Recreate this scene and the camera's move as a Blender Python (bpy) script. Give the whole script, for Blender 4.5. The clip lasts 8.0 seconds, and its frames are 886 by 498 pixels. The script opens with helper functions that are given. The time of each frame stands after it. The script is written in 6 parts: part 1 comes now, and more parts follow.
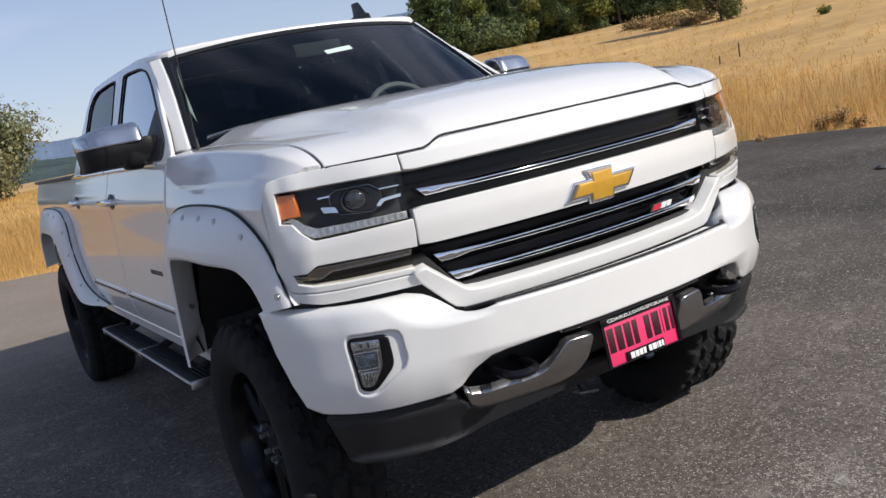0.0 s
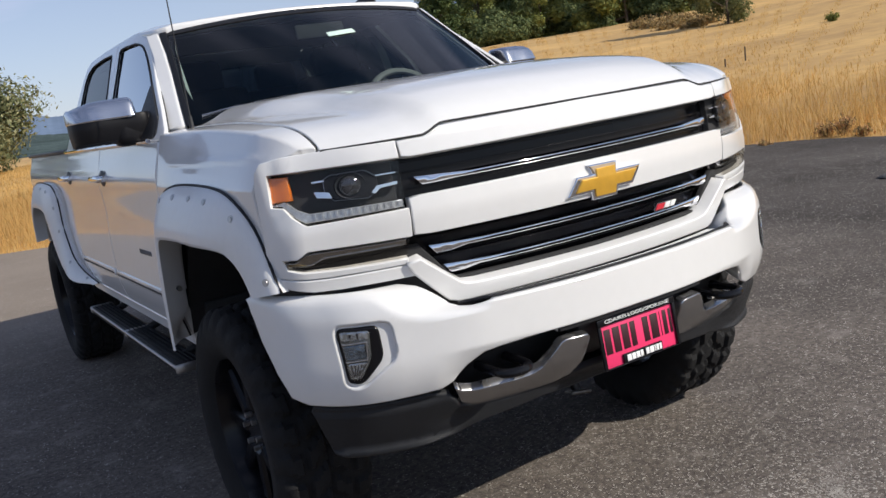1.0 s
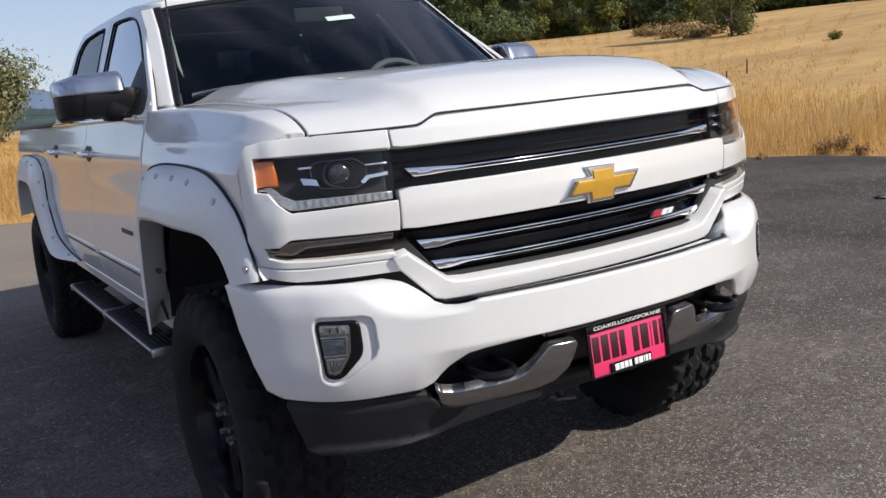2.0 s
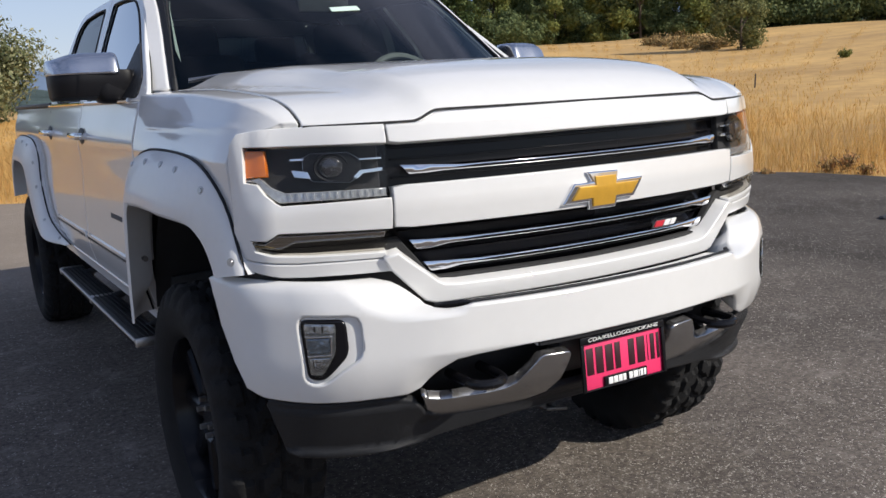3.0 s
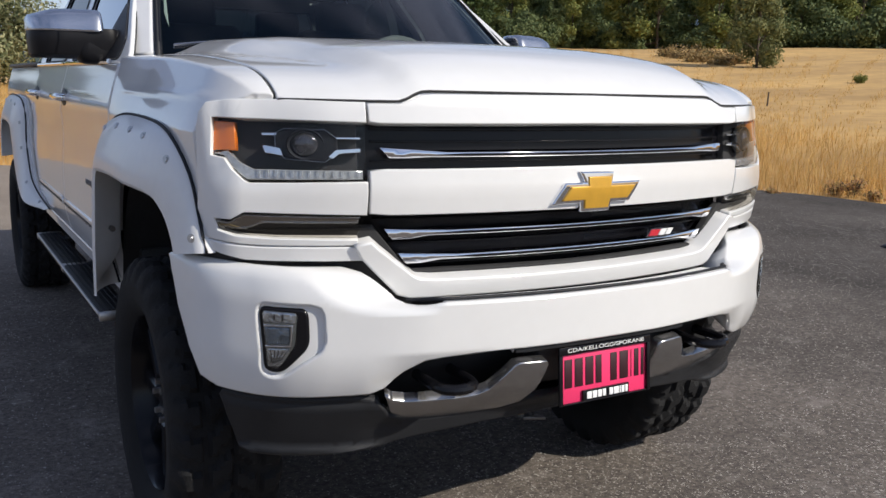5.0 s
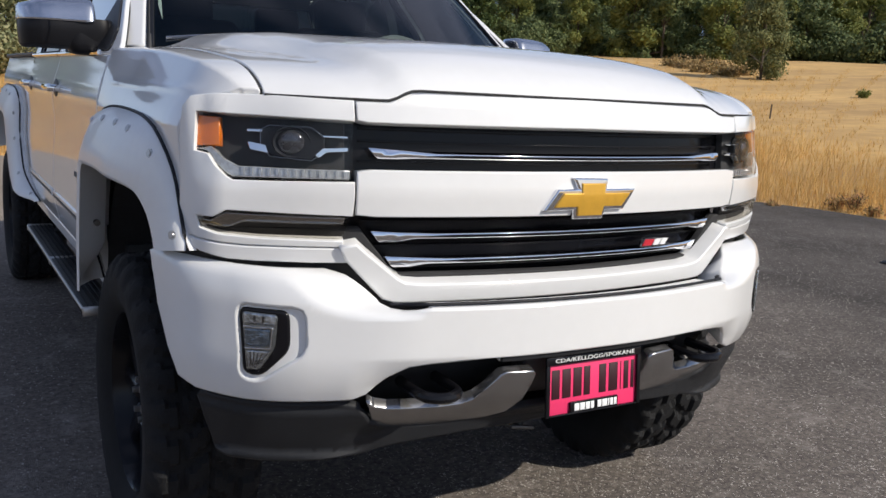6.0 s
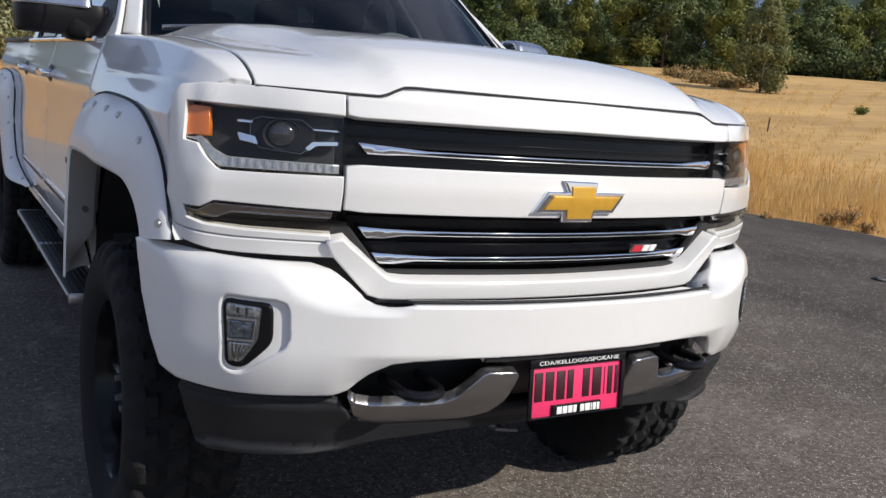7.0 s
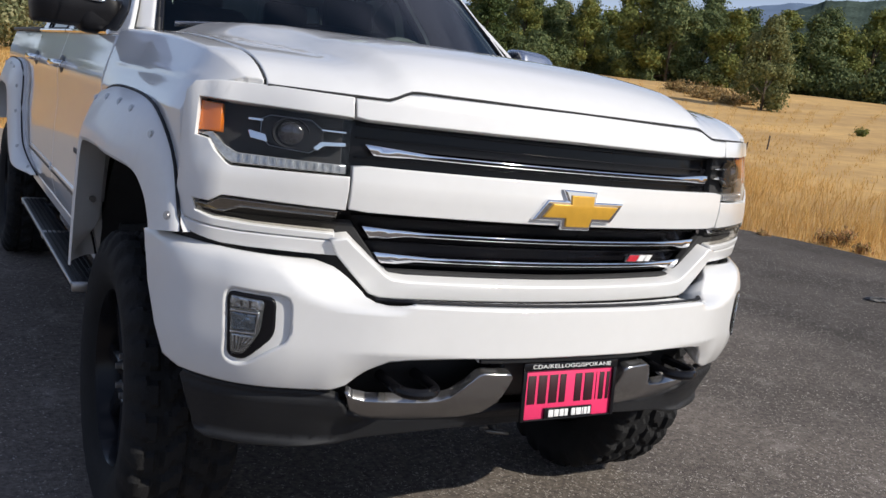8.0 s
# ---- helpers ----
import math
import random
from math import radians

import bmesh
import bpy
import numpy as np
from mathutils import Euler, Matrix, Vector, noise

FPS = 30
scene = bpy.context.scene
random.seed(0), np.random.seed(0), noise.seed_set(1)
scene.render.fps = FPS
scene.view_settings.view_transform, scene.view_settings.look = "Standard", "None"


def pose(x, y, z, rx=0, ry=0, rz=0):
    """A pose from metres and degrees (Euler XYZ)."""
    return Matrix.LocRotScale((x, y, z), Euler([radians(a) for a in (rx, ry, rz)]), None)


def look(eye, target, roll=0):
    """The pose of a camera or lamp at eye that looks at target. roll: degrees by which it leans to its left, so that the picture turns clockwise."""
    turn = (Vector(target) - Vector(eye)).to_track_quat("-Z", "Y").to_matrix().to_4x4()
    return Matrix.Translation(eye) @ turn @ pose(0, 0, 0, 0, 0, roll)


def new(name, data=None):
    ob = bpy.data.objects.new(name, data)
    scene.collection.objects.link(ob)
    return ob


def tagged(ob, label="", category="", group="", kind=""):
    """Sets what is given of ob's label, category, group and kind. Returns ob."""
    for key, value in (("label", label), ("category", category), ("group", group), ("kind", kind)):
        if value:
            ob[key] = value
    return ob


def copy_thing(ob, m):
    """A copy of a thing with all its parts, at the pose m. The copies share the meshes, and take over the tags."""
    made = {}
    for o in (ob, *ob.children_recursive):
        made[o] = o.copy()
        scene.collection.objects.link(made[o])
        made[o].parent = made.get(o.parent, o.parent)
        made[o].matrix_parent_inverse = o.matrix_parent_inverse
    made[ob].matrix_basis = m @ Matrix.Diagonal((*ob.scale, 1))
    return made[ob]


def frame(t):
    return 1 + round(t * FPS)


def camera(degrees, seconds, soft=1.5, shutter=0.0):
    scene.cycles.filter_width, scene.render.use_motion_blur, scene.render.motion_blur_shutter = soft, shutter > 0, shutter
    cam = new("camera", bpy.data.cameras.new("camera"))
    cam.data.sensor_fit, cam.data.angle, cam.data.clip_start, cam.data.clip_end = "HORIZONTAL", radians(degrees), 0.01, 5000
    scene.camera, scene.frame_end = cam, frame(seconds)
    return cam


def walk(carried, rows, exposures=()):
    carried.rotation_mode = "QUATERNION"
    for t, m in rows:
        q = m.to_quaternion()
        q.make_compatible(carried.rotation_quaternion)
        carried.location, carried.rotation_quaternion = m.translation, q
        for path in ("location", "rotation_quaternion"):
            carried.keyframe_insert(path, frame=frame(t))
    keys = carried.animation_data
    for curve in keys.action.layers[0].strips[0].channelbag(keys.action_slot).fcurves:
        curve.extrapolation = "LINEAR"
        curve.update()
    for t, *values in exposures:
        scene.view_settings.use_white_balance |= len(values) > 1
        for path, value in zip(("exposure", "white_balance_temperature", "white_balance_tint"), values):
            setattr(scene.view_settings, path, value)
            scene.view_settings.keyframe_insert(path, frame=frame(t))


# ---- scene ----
cam = camera(53.24, 8.0)
PATH = [
    (0.0, (-1.8275, -2.0347, 1.5086), (-0.5930, 0.1004, 1.0998), -11.28),
    (0.5, (-1.8094, -2.0035, 1.5028), (-0.5788, 0.1315, 1.0816), -10.23),
    (1.0, (-1.7847, -1.9665, 1.4929), (-0.5477, 0.1626, 1.0605), -8.87),
    (1.5, (-1.7605, -1.9329, 1.4832), (-0.5117, 0.1877, 1.0432), -7.19),
    (3.0, (-1.6767, -1.8352, 1.4623), (-0.4206, 0.2801, 1.0180), -2.98),
    (3.5, (-1.6455, -1.8118, 1.4529), (-0.3896, 0.3046, 1.0127), -1.74),
    (4.0, (-1.6120, -1.7880, 1.4424), (-0.3575, 0.3276, 0.9947), -0.62),
    (4.5, (-1.5786, -1.7587, 1.4330), (-0.3240, 0.3550, 0.9771), 0.46),
    (6.0, (-1.4940, -1.7002, 1.4223), (-0.2380, 0.4145, 0.9745), 3.02),
    (6.5, (-1.4777, -1.6954, 1.4166), (-0.2152, 0.4157, 0.9701), 3.94),
    (7.0, (-1.4749, -1.7040, 1.4145), (-0.2055, 0.4038, 0.9722), 5.12),
    (7.5, (-1.4876, -1.7242, 1.4145), (-0.2152, 0.3841, 0.9831), 6.33),
    (8.0, (-1.5115, -1.7459, 1.4165), (-0.2335, 0.3597, 0.9887), 7.39),
]
walk(cam, [(t, look(eye, target, roll)) for t, eye, target, roll in PATH])

# ---- daylight: sun ahead of the truck on its driver side, thin high cloud ----
SUN_EL, SUN_AZ = 35.1, 146.7   # degrees; azimuth clockwise from +y
world = bpy.data.worlds.new("sky")
scene.world = world
world.use_nodes = True
wn, wl = world.node_tree.nodes, world.node_tree.links
wn.clear()
w_out = wn.new("ShaderNodeOutputWorld")
w_bg = wn.new("ShaderNodeBackground")
w_sky = wn.new("ShaderNodeTexSky")
w_sky.sky_type = "NISHITA"
w_sky.sun_disc = False
w_sky.sun_elevation = radians(SUN_EL)
w_sky.sun_rotation = radians(SUN_AZ)
w_sky.dust_density, w_sky.air_density, w_sky.ozone_density = 0.25, 1.0, 3.5
w_co = wn.new("ShaderNodeTexCoord")
w_mp = wn.new("ShaderNodeMapping")
w_mp.inputs["Scale"].default_value = (1.2, 1.2, 5.0)
w_no = wn.new("ShaderNodeTexNoise")
w_no.inputs["Scale"].default_value = 2.2
w_no.inputs["Detail"].default_value = 5.0
w_rp = wn.new("ShaderNodeValToRGB")
w_rp.color_ramp.elements[0].position, w_rp.color_ramp.elements[1].position = 0.40, 0.66
w_rp.color_ramp.elements[0].color, w_rp.color_ramp.elements[1].color = (0.0, 0.0, 0.0, 1), (0.62, 0.62, 0.62, 1)
w_mix = wn.new("ShaderNodeMix")
w_mix.data_type = "RGBA"
w_mix.inputs[7].default_value = (6.6, 7.0, 9.4, 1)
wl.new(w_co.outputs["Generated"], w_mp.inputs["Vector"])
wl.new(w_mp.outputs["Vector"], w_no.inputs["Vector"])
wl.new(w_no.outputs["Fac"], w_rp.inputs["Fac"])
# thin haze, whiter towards the horizon
w_xyz = wn.new("ShaderNodeSeparateXYZ")
wl.new(w_co.outputs["Generated"], w_xyz.inputs[0])
w_low = wn.new("ShaderNodeMapRange")
w_low.inputs["From Min"].default_value, w_low.inputs["From Max"].default_value = 0.06, 0.52
w_low.inputs["To Min"].default_value, w_low.inputs["To Max"].default_value = 0.50, 0.0
wl.new(w_xyz.outputs["Z"], w_low.inputs["Value"])
w_max = wn.new("ShaderNodeMath")
w_max.operation = "MAXIMUM"
wl.new(w_low.outputs[0], w_max.inputs[0])
wl.new(w_rp.outputs["Color"], w_max.inputs[1])
wl.new(w_max.outputs[0], w_mix.inputs[0])
wl.new(w_sky.outputs["Color"], w_mix.inputs[6])
wl.new(w_mix.outputs[2], w_bg.inputs["Color"])
w_bg.inputs["Strength"].default_value = 0.097
wl.new(w_bg.outputs["Background"], w_out.inputs["Surface"])

sun = new("sun", bpy.data.lights.new("sun", "SUN"))
sun.data.energy, sun.data.angle, sun.data.color = 4.5, radians(0.55), (1.0, 0.932, 0.82)
_az, _el = radians(SUN_AZ), radians(SUN_EL)
sun_from = Vector((math.sin(_az) * math.cos(_el), math.cos(_az) * math.cos(_el), math.sin(_el)))
sun.matrix_world = Matrix.Translation(sun_from * 60) @ sun_from.to_track_quat("Z", "Y").to_matrix().to_4x4()

# ---- materials ----
def material(name, color, rough=0.5, metal=0.0, coat=0.0, spec=0.5, vary=0.0, scale=8.0, bump=0.0, bump_scale=60.0, dark=None, detail=4.0):
    """A principled surface, with colour varied at two scales and fine relief, in metres of the object's own space."""
    m = bpy.data.materials.new(name)
    m.use_nodes = True
    n, l = m.node_tree.nodes, m.node_tree.links
    b = n["Principled BSDF"]
    b.inputs["Base Color"].default_value = (*color, 1)
    b.inputs["Roughness"].default_value = rough
    b.inputs["Metallic"].default_value = metal
    b.inputs["Coat Weight"].default_value = coat
    b.inputs["Coat Roughness"].default_value = 0.05
    b.inputs["Specular IOR Level"].default_value = spec
    co = n.new("ShaderNodeTexCoord")
    if vary > 0:
        a = n.new("ShaderNodeTexNoise")
        a.inputs["Scale"].default_value, a.inputs["Detail"].default_value = scale, detail
        a2 = n.new("ShaderNodeTexNoise")
        a2.inputs["Scale"].default_value, a2.inputs["Detail"].default_value = scale * 9, 3.0
        l.new(co.outputs["Object"], a.inputs["Vector"])
        l.new(co.outputs["Object"], a2.inputs["Vector"])
        s = n.new("ShaderNodeMath")
        s.operation = "MULTIPLY_ADD"
        s.inputs[1].default_value = 0.6
        l.new(a.outputs["Fac"], s.inputs[0])
        t = n.new("ShaderNodeMath")
        t.operation = "MULTIPLY"
        t.inputs[1].default_value = 0.4
        l.new(a2.outputs["Fac"], t.inputs[0])
        l.new(t.outputs[0], s.inputs[2])
        r = n.new("ShaderNodeValToRGB")
        r.color_ramp.elements[0].position, r.color_ramp.elements[1].position = 0.32, 0.68
        d = dark or tuple(c * (1 - vary) for c in color)
        r.color_ramp.elements[0].color = (*d, 1)
        r.color_ramp.elements[1].color = (*[min(1, c * (1 + vary * 0.5)) for c in color], 1)
        l.new(s.outputs[0], r.inputs["Fac"])
        l.new(r.outputs["Color"], b.inputs["Base Color"])
    if bump > 0:
        k = n.new("ShaderNodeTexNoise")
        k.inputs["Scale"].default_value, k.inputs["Detail"].default_value = bump_scale, 4.0
        l.new(co.outputs["Object"], k.inputs["Vector"])
        h = n.new("ShaderNodeBump")
        h.inputs["Strength"].default_value, h.inputs["Distance"].default_value = bump, 0.01
        l.new(k.outputs["Fac"], h.inputs["Height"])
        l.new(h.outputs["Normal"], b.inputs["Normal"])
    return m


def clear_glass(name, tint, gloss=0.02, ior=1.45):
    """A thin pane: see-through tint, with mirror gloss driven by Fresnel."""
    m = bpy.data.materials.new(name)
    m.use_nodes = True
    n, l = m.node_tree.nodes, m.node_tree.links
    n.clear()
    o = n.new("ShaderNodeOutputMaterial")
    mx = n.new("ShaderNodeMixShader")
    tr = n.new("ShaderNodeBsdfTransparent")
    tr.inputs["Color"].default_value = (*tint, 1)
    gl = n.new("ShaderNodeBsdfGlossy")
    gl.inputs["Roughness"].default_value = gloss
    fr = n.new("ShaderNodeFresnel")
    fr.inputs["IOR"].default_value = ior
    l.new(fr.outputs[0], mx.inputs[0])
    l.new(tr.outputs[0], mx.inputs[1])
    l.new(gl.outputs[0], mx.inputs[2])
    l.new(mx.outputs[0], o.inputs["Surface"])
    return m


PAINT = material("white_paint", (0.745, 0.745, 0.745), 0.32, 0.0, 1.0, 0.5, 0.03, 3.0, 0.012, 900)
FLAREP = material("satin_white_paint", (0.75, 0.75, 0.75), 0.42, 0.0, 0.25, 0.5, 0.04, 4.0, 0.04, 700)
CHROME = material("chrome", (0.80, 0.81, 0.84), 0.03, 1.0)
BRUSH = material("dull_chrome", (0.50, 0.50, 0.51), 0.38, 1.0, vary=0.08, scale=12)
GLOSSK = material("gloss_black", (0.008, 0.008, 0.010), 0.20, 0.0, 0.0, 0.22)
BLACKP = material("black_plastic", (0.024, 0.024, 0.026), 0.5, vary=0.3, scale=15, bump=0.15, bump_scale=500)
GREYP = material("dark_grey_textured_plastic", (0.020, 0.021, 0.024), 0.5, spec=0.28, vary=0.2, scale=9, bump=0.25, bump_scale=700)
DEEP = material("dark_cavity", (0.024, 0.024, 0.026), 0.8, vary=0.3, scale=10)
RUBBER = material("tyre_rubber", (0.012, 0.012, 0.013), 0.85, spec=0.3, vary=0.35, scale=14, bump=0.3, bump_scale=160)
SEAL = material("rubber_seal", (0.008, 0.009, 0.013), 0.6, spec=0.3)
GOLD = material("gold_emblem", (0.72, 0.40, 0.05), 0.30, 0.35, 0.5, vary=0.08, scale=40)
AMBER = material("amber_reflector", (0.78, 0.20, 0.02), 0.2, 0.0, 0.8, 0.5, 0.12, 60)
LENSG = clear_glass("clear_lamp_cover", (0.90, 0.92, 0.94), 0.02, 1.33)
SMOKEG = clear_glass("smoked_lamp_cover", (0.70, 0.68, 0.64))
WSG = clear_glass("windscreen_glass", (0.47, 0.58, 0.58), 0.01, 1.52)
TINTG = clear_glass("tinted_side_glass", (0.10, 0.11, 0.12), 0.01, 1.28)
DARKG = clear_glass("dark_rear_glass", (0.02, 0.022, 0.024), 0.01, 1.45)
LED = material("light_strip_plastic", (0.48, 0.49, 0.50), 0.20, 0.45, 0.6, vary=0.45, scale=90)
REFL = material("lamp_reflector", (0.62, 0.62, 0.64), 0.16, 1.0)
PINK = material("pink_plate", (0.86, 0.045, 0.16), 0.40, vary=0.06, scale=14)
DARKINK = material("dark_print", (0.035, 0.004, 0.010), 0.5, vary=0.2, scale=30)
WHITEINK = material("white_print", (0.82, 0.82, 0.82), 0.5, vary=0.05, scale=30)
REDB = material("red_badge", (0.62, 0.03, 0.05), 0.3, 0.1, 0.4, vary=0.08, scale=60)
SEATM = material("dark_upholstery", (0.040, 0.042, 0.043), 0.8, vary=0.3, scale=10, bump=0.3, bump_scale=300)
TRIMM = material("grey_cabin_trim", (0.10, 0.10, 0.105), 0.6, vary=0.15, scale=8)
STEERM = material("grey_leather", (0.20, 0.20, 0.20), 0.5, vary=0.1, scale=20)
STICK = material("paper_sticker", (0.58, 0.74, 0.67), 0.7, vary=0.08, scale=30)
STEEL = material("weathered_steel", (0.20, 0.19, 0.18), 0.45, 0.8, vary=0.35, scale=10)
MIRCAP = material("mirror_cap_chrome", (0.60, 0.62, 0.67), 0.26, 1.0)
MIRG = material("mirror_glass", (0.75, 0.78, 0.8), 0.02, 1.0)
LENSBALL = material("projector_glass", (0.085, 0.085, 0.095), 0.08, 0.6, 0.6, vary=0.6, scale=55, bump=0.12, bump_scale=45)
LAMPY = material("yellowish_lamp_insert", (0.36, 0.29, 0.17), 0.25, 0.5, 0.5, vary=0.15, scale=50)
FOGM = material("fog_reflector", (0.62, 0.64, 0.66), 0.10, 0.9, vary=0.5, scale=60, bump=0.5, bump_scale=70)
FOGD = material("fog_window", (0.30, 0.36, 0.44), 0.08, 0.9, vary=0.6, scale=50, bump=0.6, bump_scale=55)
FOGB = material("fog_backing", (0.26, 0.27, 0.27), 0.25, 0.8, vary=0.35, scale=45, bump=0.2, bump_scale=120)
RINGM = material("smoked_chrome", (0.16, 0.16, 0.17), 0.12, 1.0)
SATIN = material("satin_silver_metal", (0.36, 0.36, 0.37), 0.24, 0.92, 0.2, vary=0.1, scale=12, bump=0.02, bump_scale=600)
PALE = material("pale_side_window_light", (0.62, 0.68, 0.64), 0.6, vary=0.1, scale=20)
MIRK = material("mirror_plastic", (0.007, 0.007, 0.009), 0.5, spec=0.25, vary=0.2, scale=12, bump=0.05, bump_scale=500)
LEDR = material("light_strip_rib", (0.42, 0.43, 0.45), 0.15, 0.5, 0.6, vary=0.2, scale=80)

# ---- building tools ----
def link(name, bm, mat, parent=None, label="", sharp=35.0):
    me = bpy.data.meshes.new(name)
    bmesh.ops.recalc_face_normals(bm, faces=bm.faces)
    bm.to_mesh(me)
    bm.free()
    me.materials.append(mat)
    me.polygons.foreach_set("use_smooth", [True] * len(me.polygons))
    own = me.attributes.get("surface_normal")
    if own is None:
        me.set_sharp_from_angle(angle=radians(sharp))
    else:
        # the panel's face takes its shading from the true surface, its rim from the mesh
        n = np.zeros(3 * len(me.vertices), np.float32)
        own.data.foreach_get("vector", n)
        n = n.reshape(-1, 3)
        v = np.zeros_like(n).ravel()
        me.vertices.foreach_get("normal", v)
        v = v.reshape(-1, 3)
        rim = (np.abs(n).sum(1) < 0.5)
        flip = -1.0 if (n[~rim] * v[~rim]).sum() < 0 else 1.0
        n = np.where(rim[:, None], v, n * flip)
        me.attributes.remove(own)
        me.normals_split_custom_set_from_vertices(n.tolist())
    ob = new(name, me)
    if parent is not None:
        ob.parent = parent
    if label:
        ob["label"] = label
    return ob


def part(name, bm, mat, parent, label=""):
    return link(name, bm, mat, parent, label)


def area2(p):
    return sum(p[i - 1][0] * p[i][1] - p[i][0] * p[i - 1][1] for i in range(len(p)))


def dense(p, step):
    q = []
    for a, b in zip(p, p[1:] + p[:1]):
        k = max(1, math.ceil(math.hypot(b[0] - a[0], b[1] - a[1]) / step))
        q += [(a[0] + (b[0] - a[0]) * i / k, a[1] + (b[1] - a[1]) * i / k) for i in range(k)]
    return q


def inward(p, d):
    """The loop moved to its left by d, with mitred corners."""
    q = []
    for i, b in enumerate(p):
        a, c = p[i - 1], p[(i + 1) % len(p)]
        n1 = Vector((a[1] - b[1], b[0] - a[0])).normalized()
        n2 = Vector((b[1] - c[1], c[0] - b[0])).normalized()
        m = (n1 + n2) / max(0.35, 1 + n1.dot(n2))
        q.append((b[0] + m.x * d, b[1] + m.y * d))
    return q


def soft_corners(p, r):
    """A loop whose corners are cut round by r."""
    q = []
    for i, b in enumerate(p):
        a, c = Vector(p[i - 1]), Vector(p[(i + 1) % len(p)])
        b = Vector(b)
        da, dc = (a - b), (c - b)
        k = min(r, da.length * 0.45, dc.length * 0.45)
        s, e = b + da.normalized() * k, b + dc.normalized() * k
        for t in (0.0, 0.25, 0.5, 0.75, 1.0):
            v = s * (1 - t) ** 2 + b * 2 * t * (1 - t) + e * t * t
            q.append((v.x, v.y))
    return q


CENTRE = Vector((0, 2.4, 0.9))


def panel_mesh(loops, fmap, r=0.006, depth=0.03, step=0.05, back=0.0):
    """A curved panel: outer loop and holes in (u, v), rolled edges of radius r, a skirt of that depth, laid on the surface fmap."""
    bm = bmesh.new()
    last = []
    for k, lp in enumerate(loops):
        if (area2(lp) > 0) != (k == 0):
            lp = lp[::-1]
        lp = dense(lp, step)
        rings = []
        for off, h in ((0, depth), (0, r), (0.3 * r, 0.29 * r), (r, 0.0)):
            rings.append([bm.verts.new((u, h, v)) for u, v in inward(lp, off)])
        for a, b in zip(rings, rings[1:]):
            for i in range(len(lp)):
                j = (i + 1) % len(lp)
                bm.faces.new((a[i], a[j], b[j], b[i]))
        rim = rings[-1]
        last += [bm.edges.get((rim[i], rim[(i + 1) % len(rim)])) for i in range(len(rim))]
    bmesh.ops.triangle_fill(bm, edges=last, use_beauty=True, normal=(0, -1, 0))
    us = [u for u, v in loops[0]]
    vs = [v for u, v in loops[0]]
    for ax, lo, hi in ((0, min(us), max(us)), (2, min(vs), max(vs))):
        k = max(1, math.ceil((hi - lo) / step))
        for i in range(1, k):
            co, no = [0, 0, 0], [0, 0, 0]
            co[ax], no[ax] = lo + (hi - lo) * i / k, 1
            bmesh.ops.bisect_plane(bm, geom=bm.verts[:] + bm.edges[:] + bm.faces[:], dist=1e-6, plane_co=co, plane_no=no)
    e = 2e-3
    lay = bm.verts.layers.float_vector.new("surface_normal")
    for v in bm.verts:
        u, h, w = v.co
        p = Vector(fmap(u, w))
        n = (Vector(fmap(u + e, w)) - Vector(fmap(u - e, w))).cross(Vector(fmap(u, w + e)) - Vector(fmap(u, w - e)))
        n.normalize()
        if n.dot(CENTRE - p) < 0:
            n = -n
        v.co = p + n * (h + back)
        v[lay] = -n if h < 1e-5 else Vector((0, 0, 0))
    return bm


def panel(name, loops, fmap, mat, parent, label="", **kw):
    if loops and isinstance(loops[0][0], (int, float)):
        loops = [loops]
    return part(name, panel_mesh(loops, fmap, **kw), mat, parent, label)


def mirrored(p, s):
    return [(s * u, v) for u, v in p]


def both(half):
    """A loop symmetrical about u = 0, from its half listed with u >= 0 from the axis round to the axis."""
    return half + [(-u, v) for u, v in half[::-1] if abs(u) > 1e-6]


def box_mesh(size, at=(0, 0, 0), bevel=0.01, rot=(0, 0, 0), bm=None, seg=2):
    own = bmesh.new()
    bmesh.ops.create_cube(own, size=1.0)
    bmesh.ops.scale(own, vec=size, verts=own.verts)
    if bevel > 0:
        bmesh.ops.bevel(own, geom=own.edges[:], offset=bevel, segments=seg, affect="EDGES", profile=0.5)
    own.transform(pose(*at, *rot))
    return merge(bm, own)


def merge(bm, own):
    if bm is None:
        return own
    tmp = bpy.data.meshes.new("tmp")
    own.to_mesh(tmp)
    own.free()
    bm.from_mesh(tmp)
    bpy.data.meshes.remove(tmp)
    return bm


def rod_mesh(a, b, r, r2=None, n=12, bm=None):
    own = bmesh.new()
    a, b = Vector(a), Vector(b)
    bmesh.ops.create_cone(own, segments=n, radius1=r, radius2=r if r2 is None else r2, depth=(b - a).length, cap_ends=True)
    own.transform(Matrix.Translation((a + b) / 2) @ (b - a).to_track_quat("Z", "Y").to_matrix().to_4x4())
    return merge(bm, own)


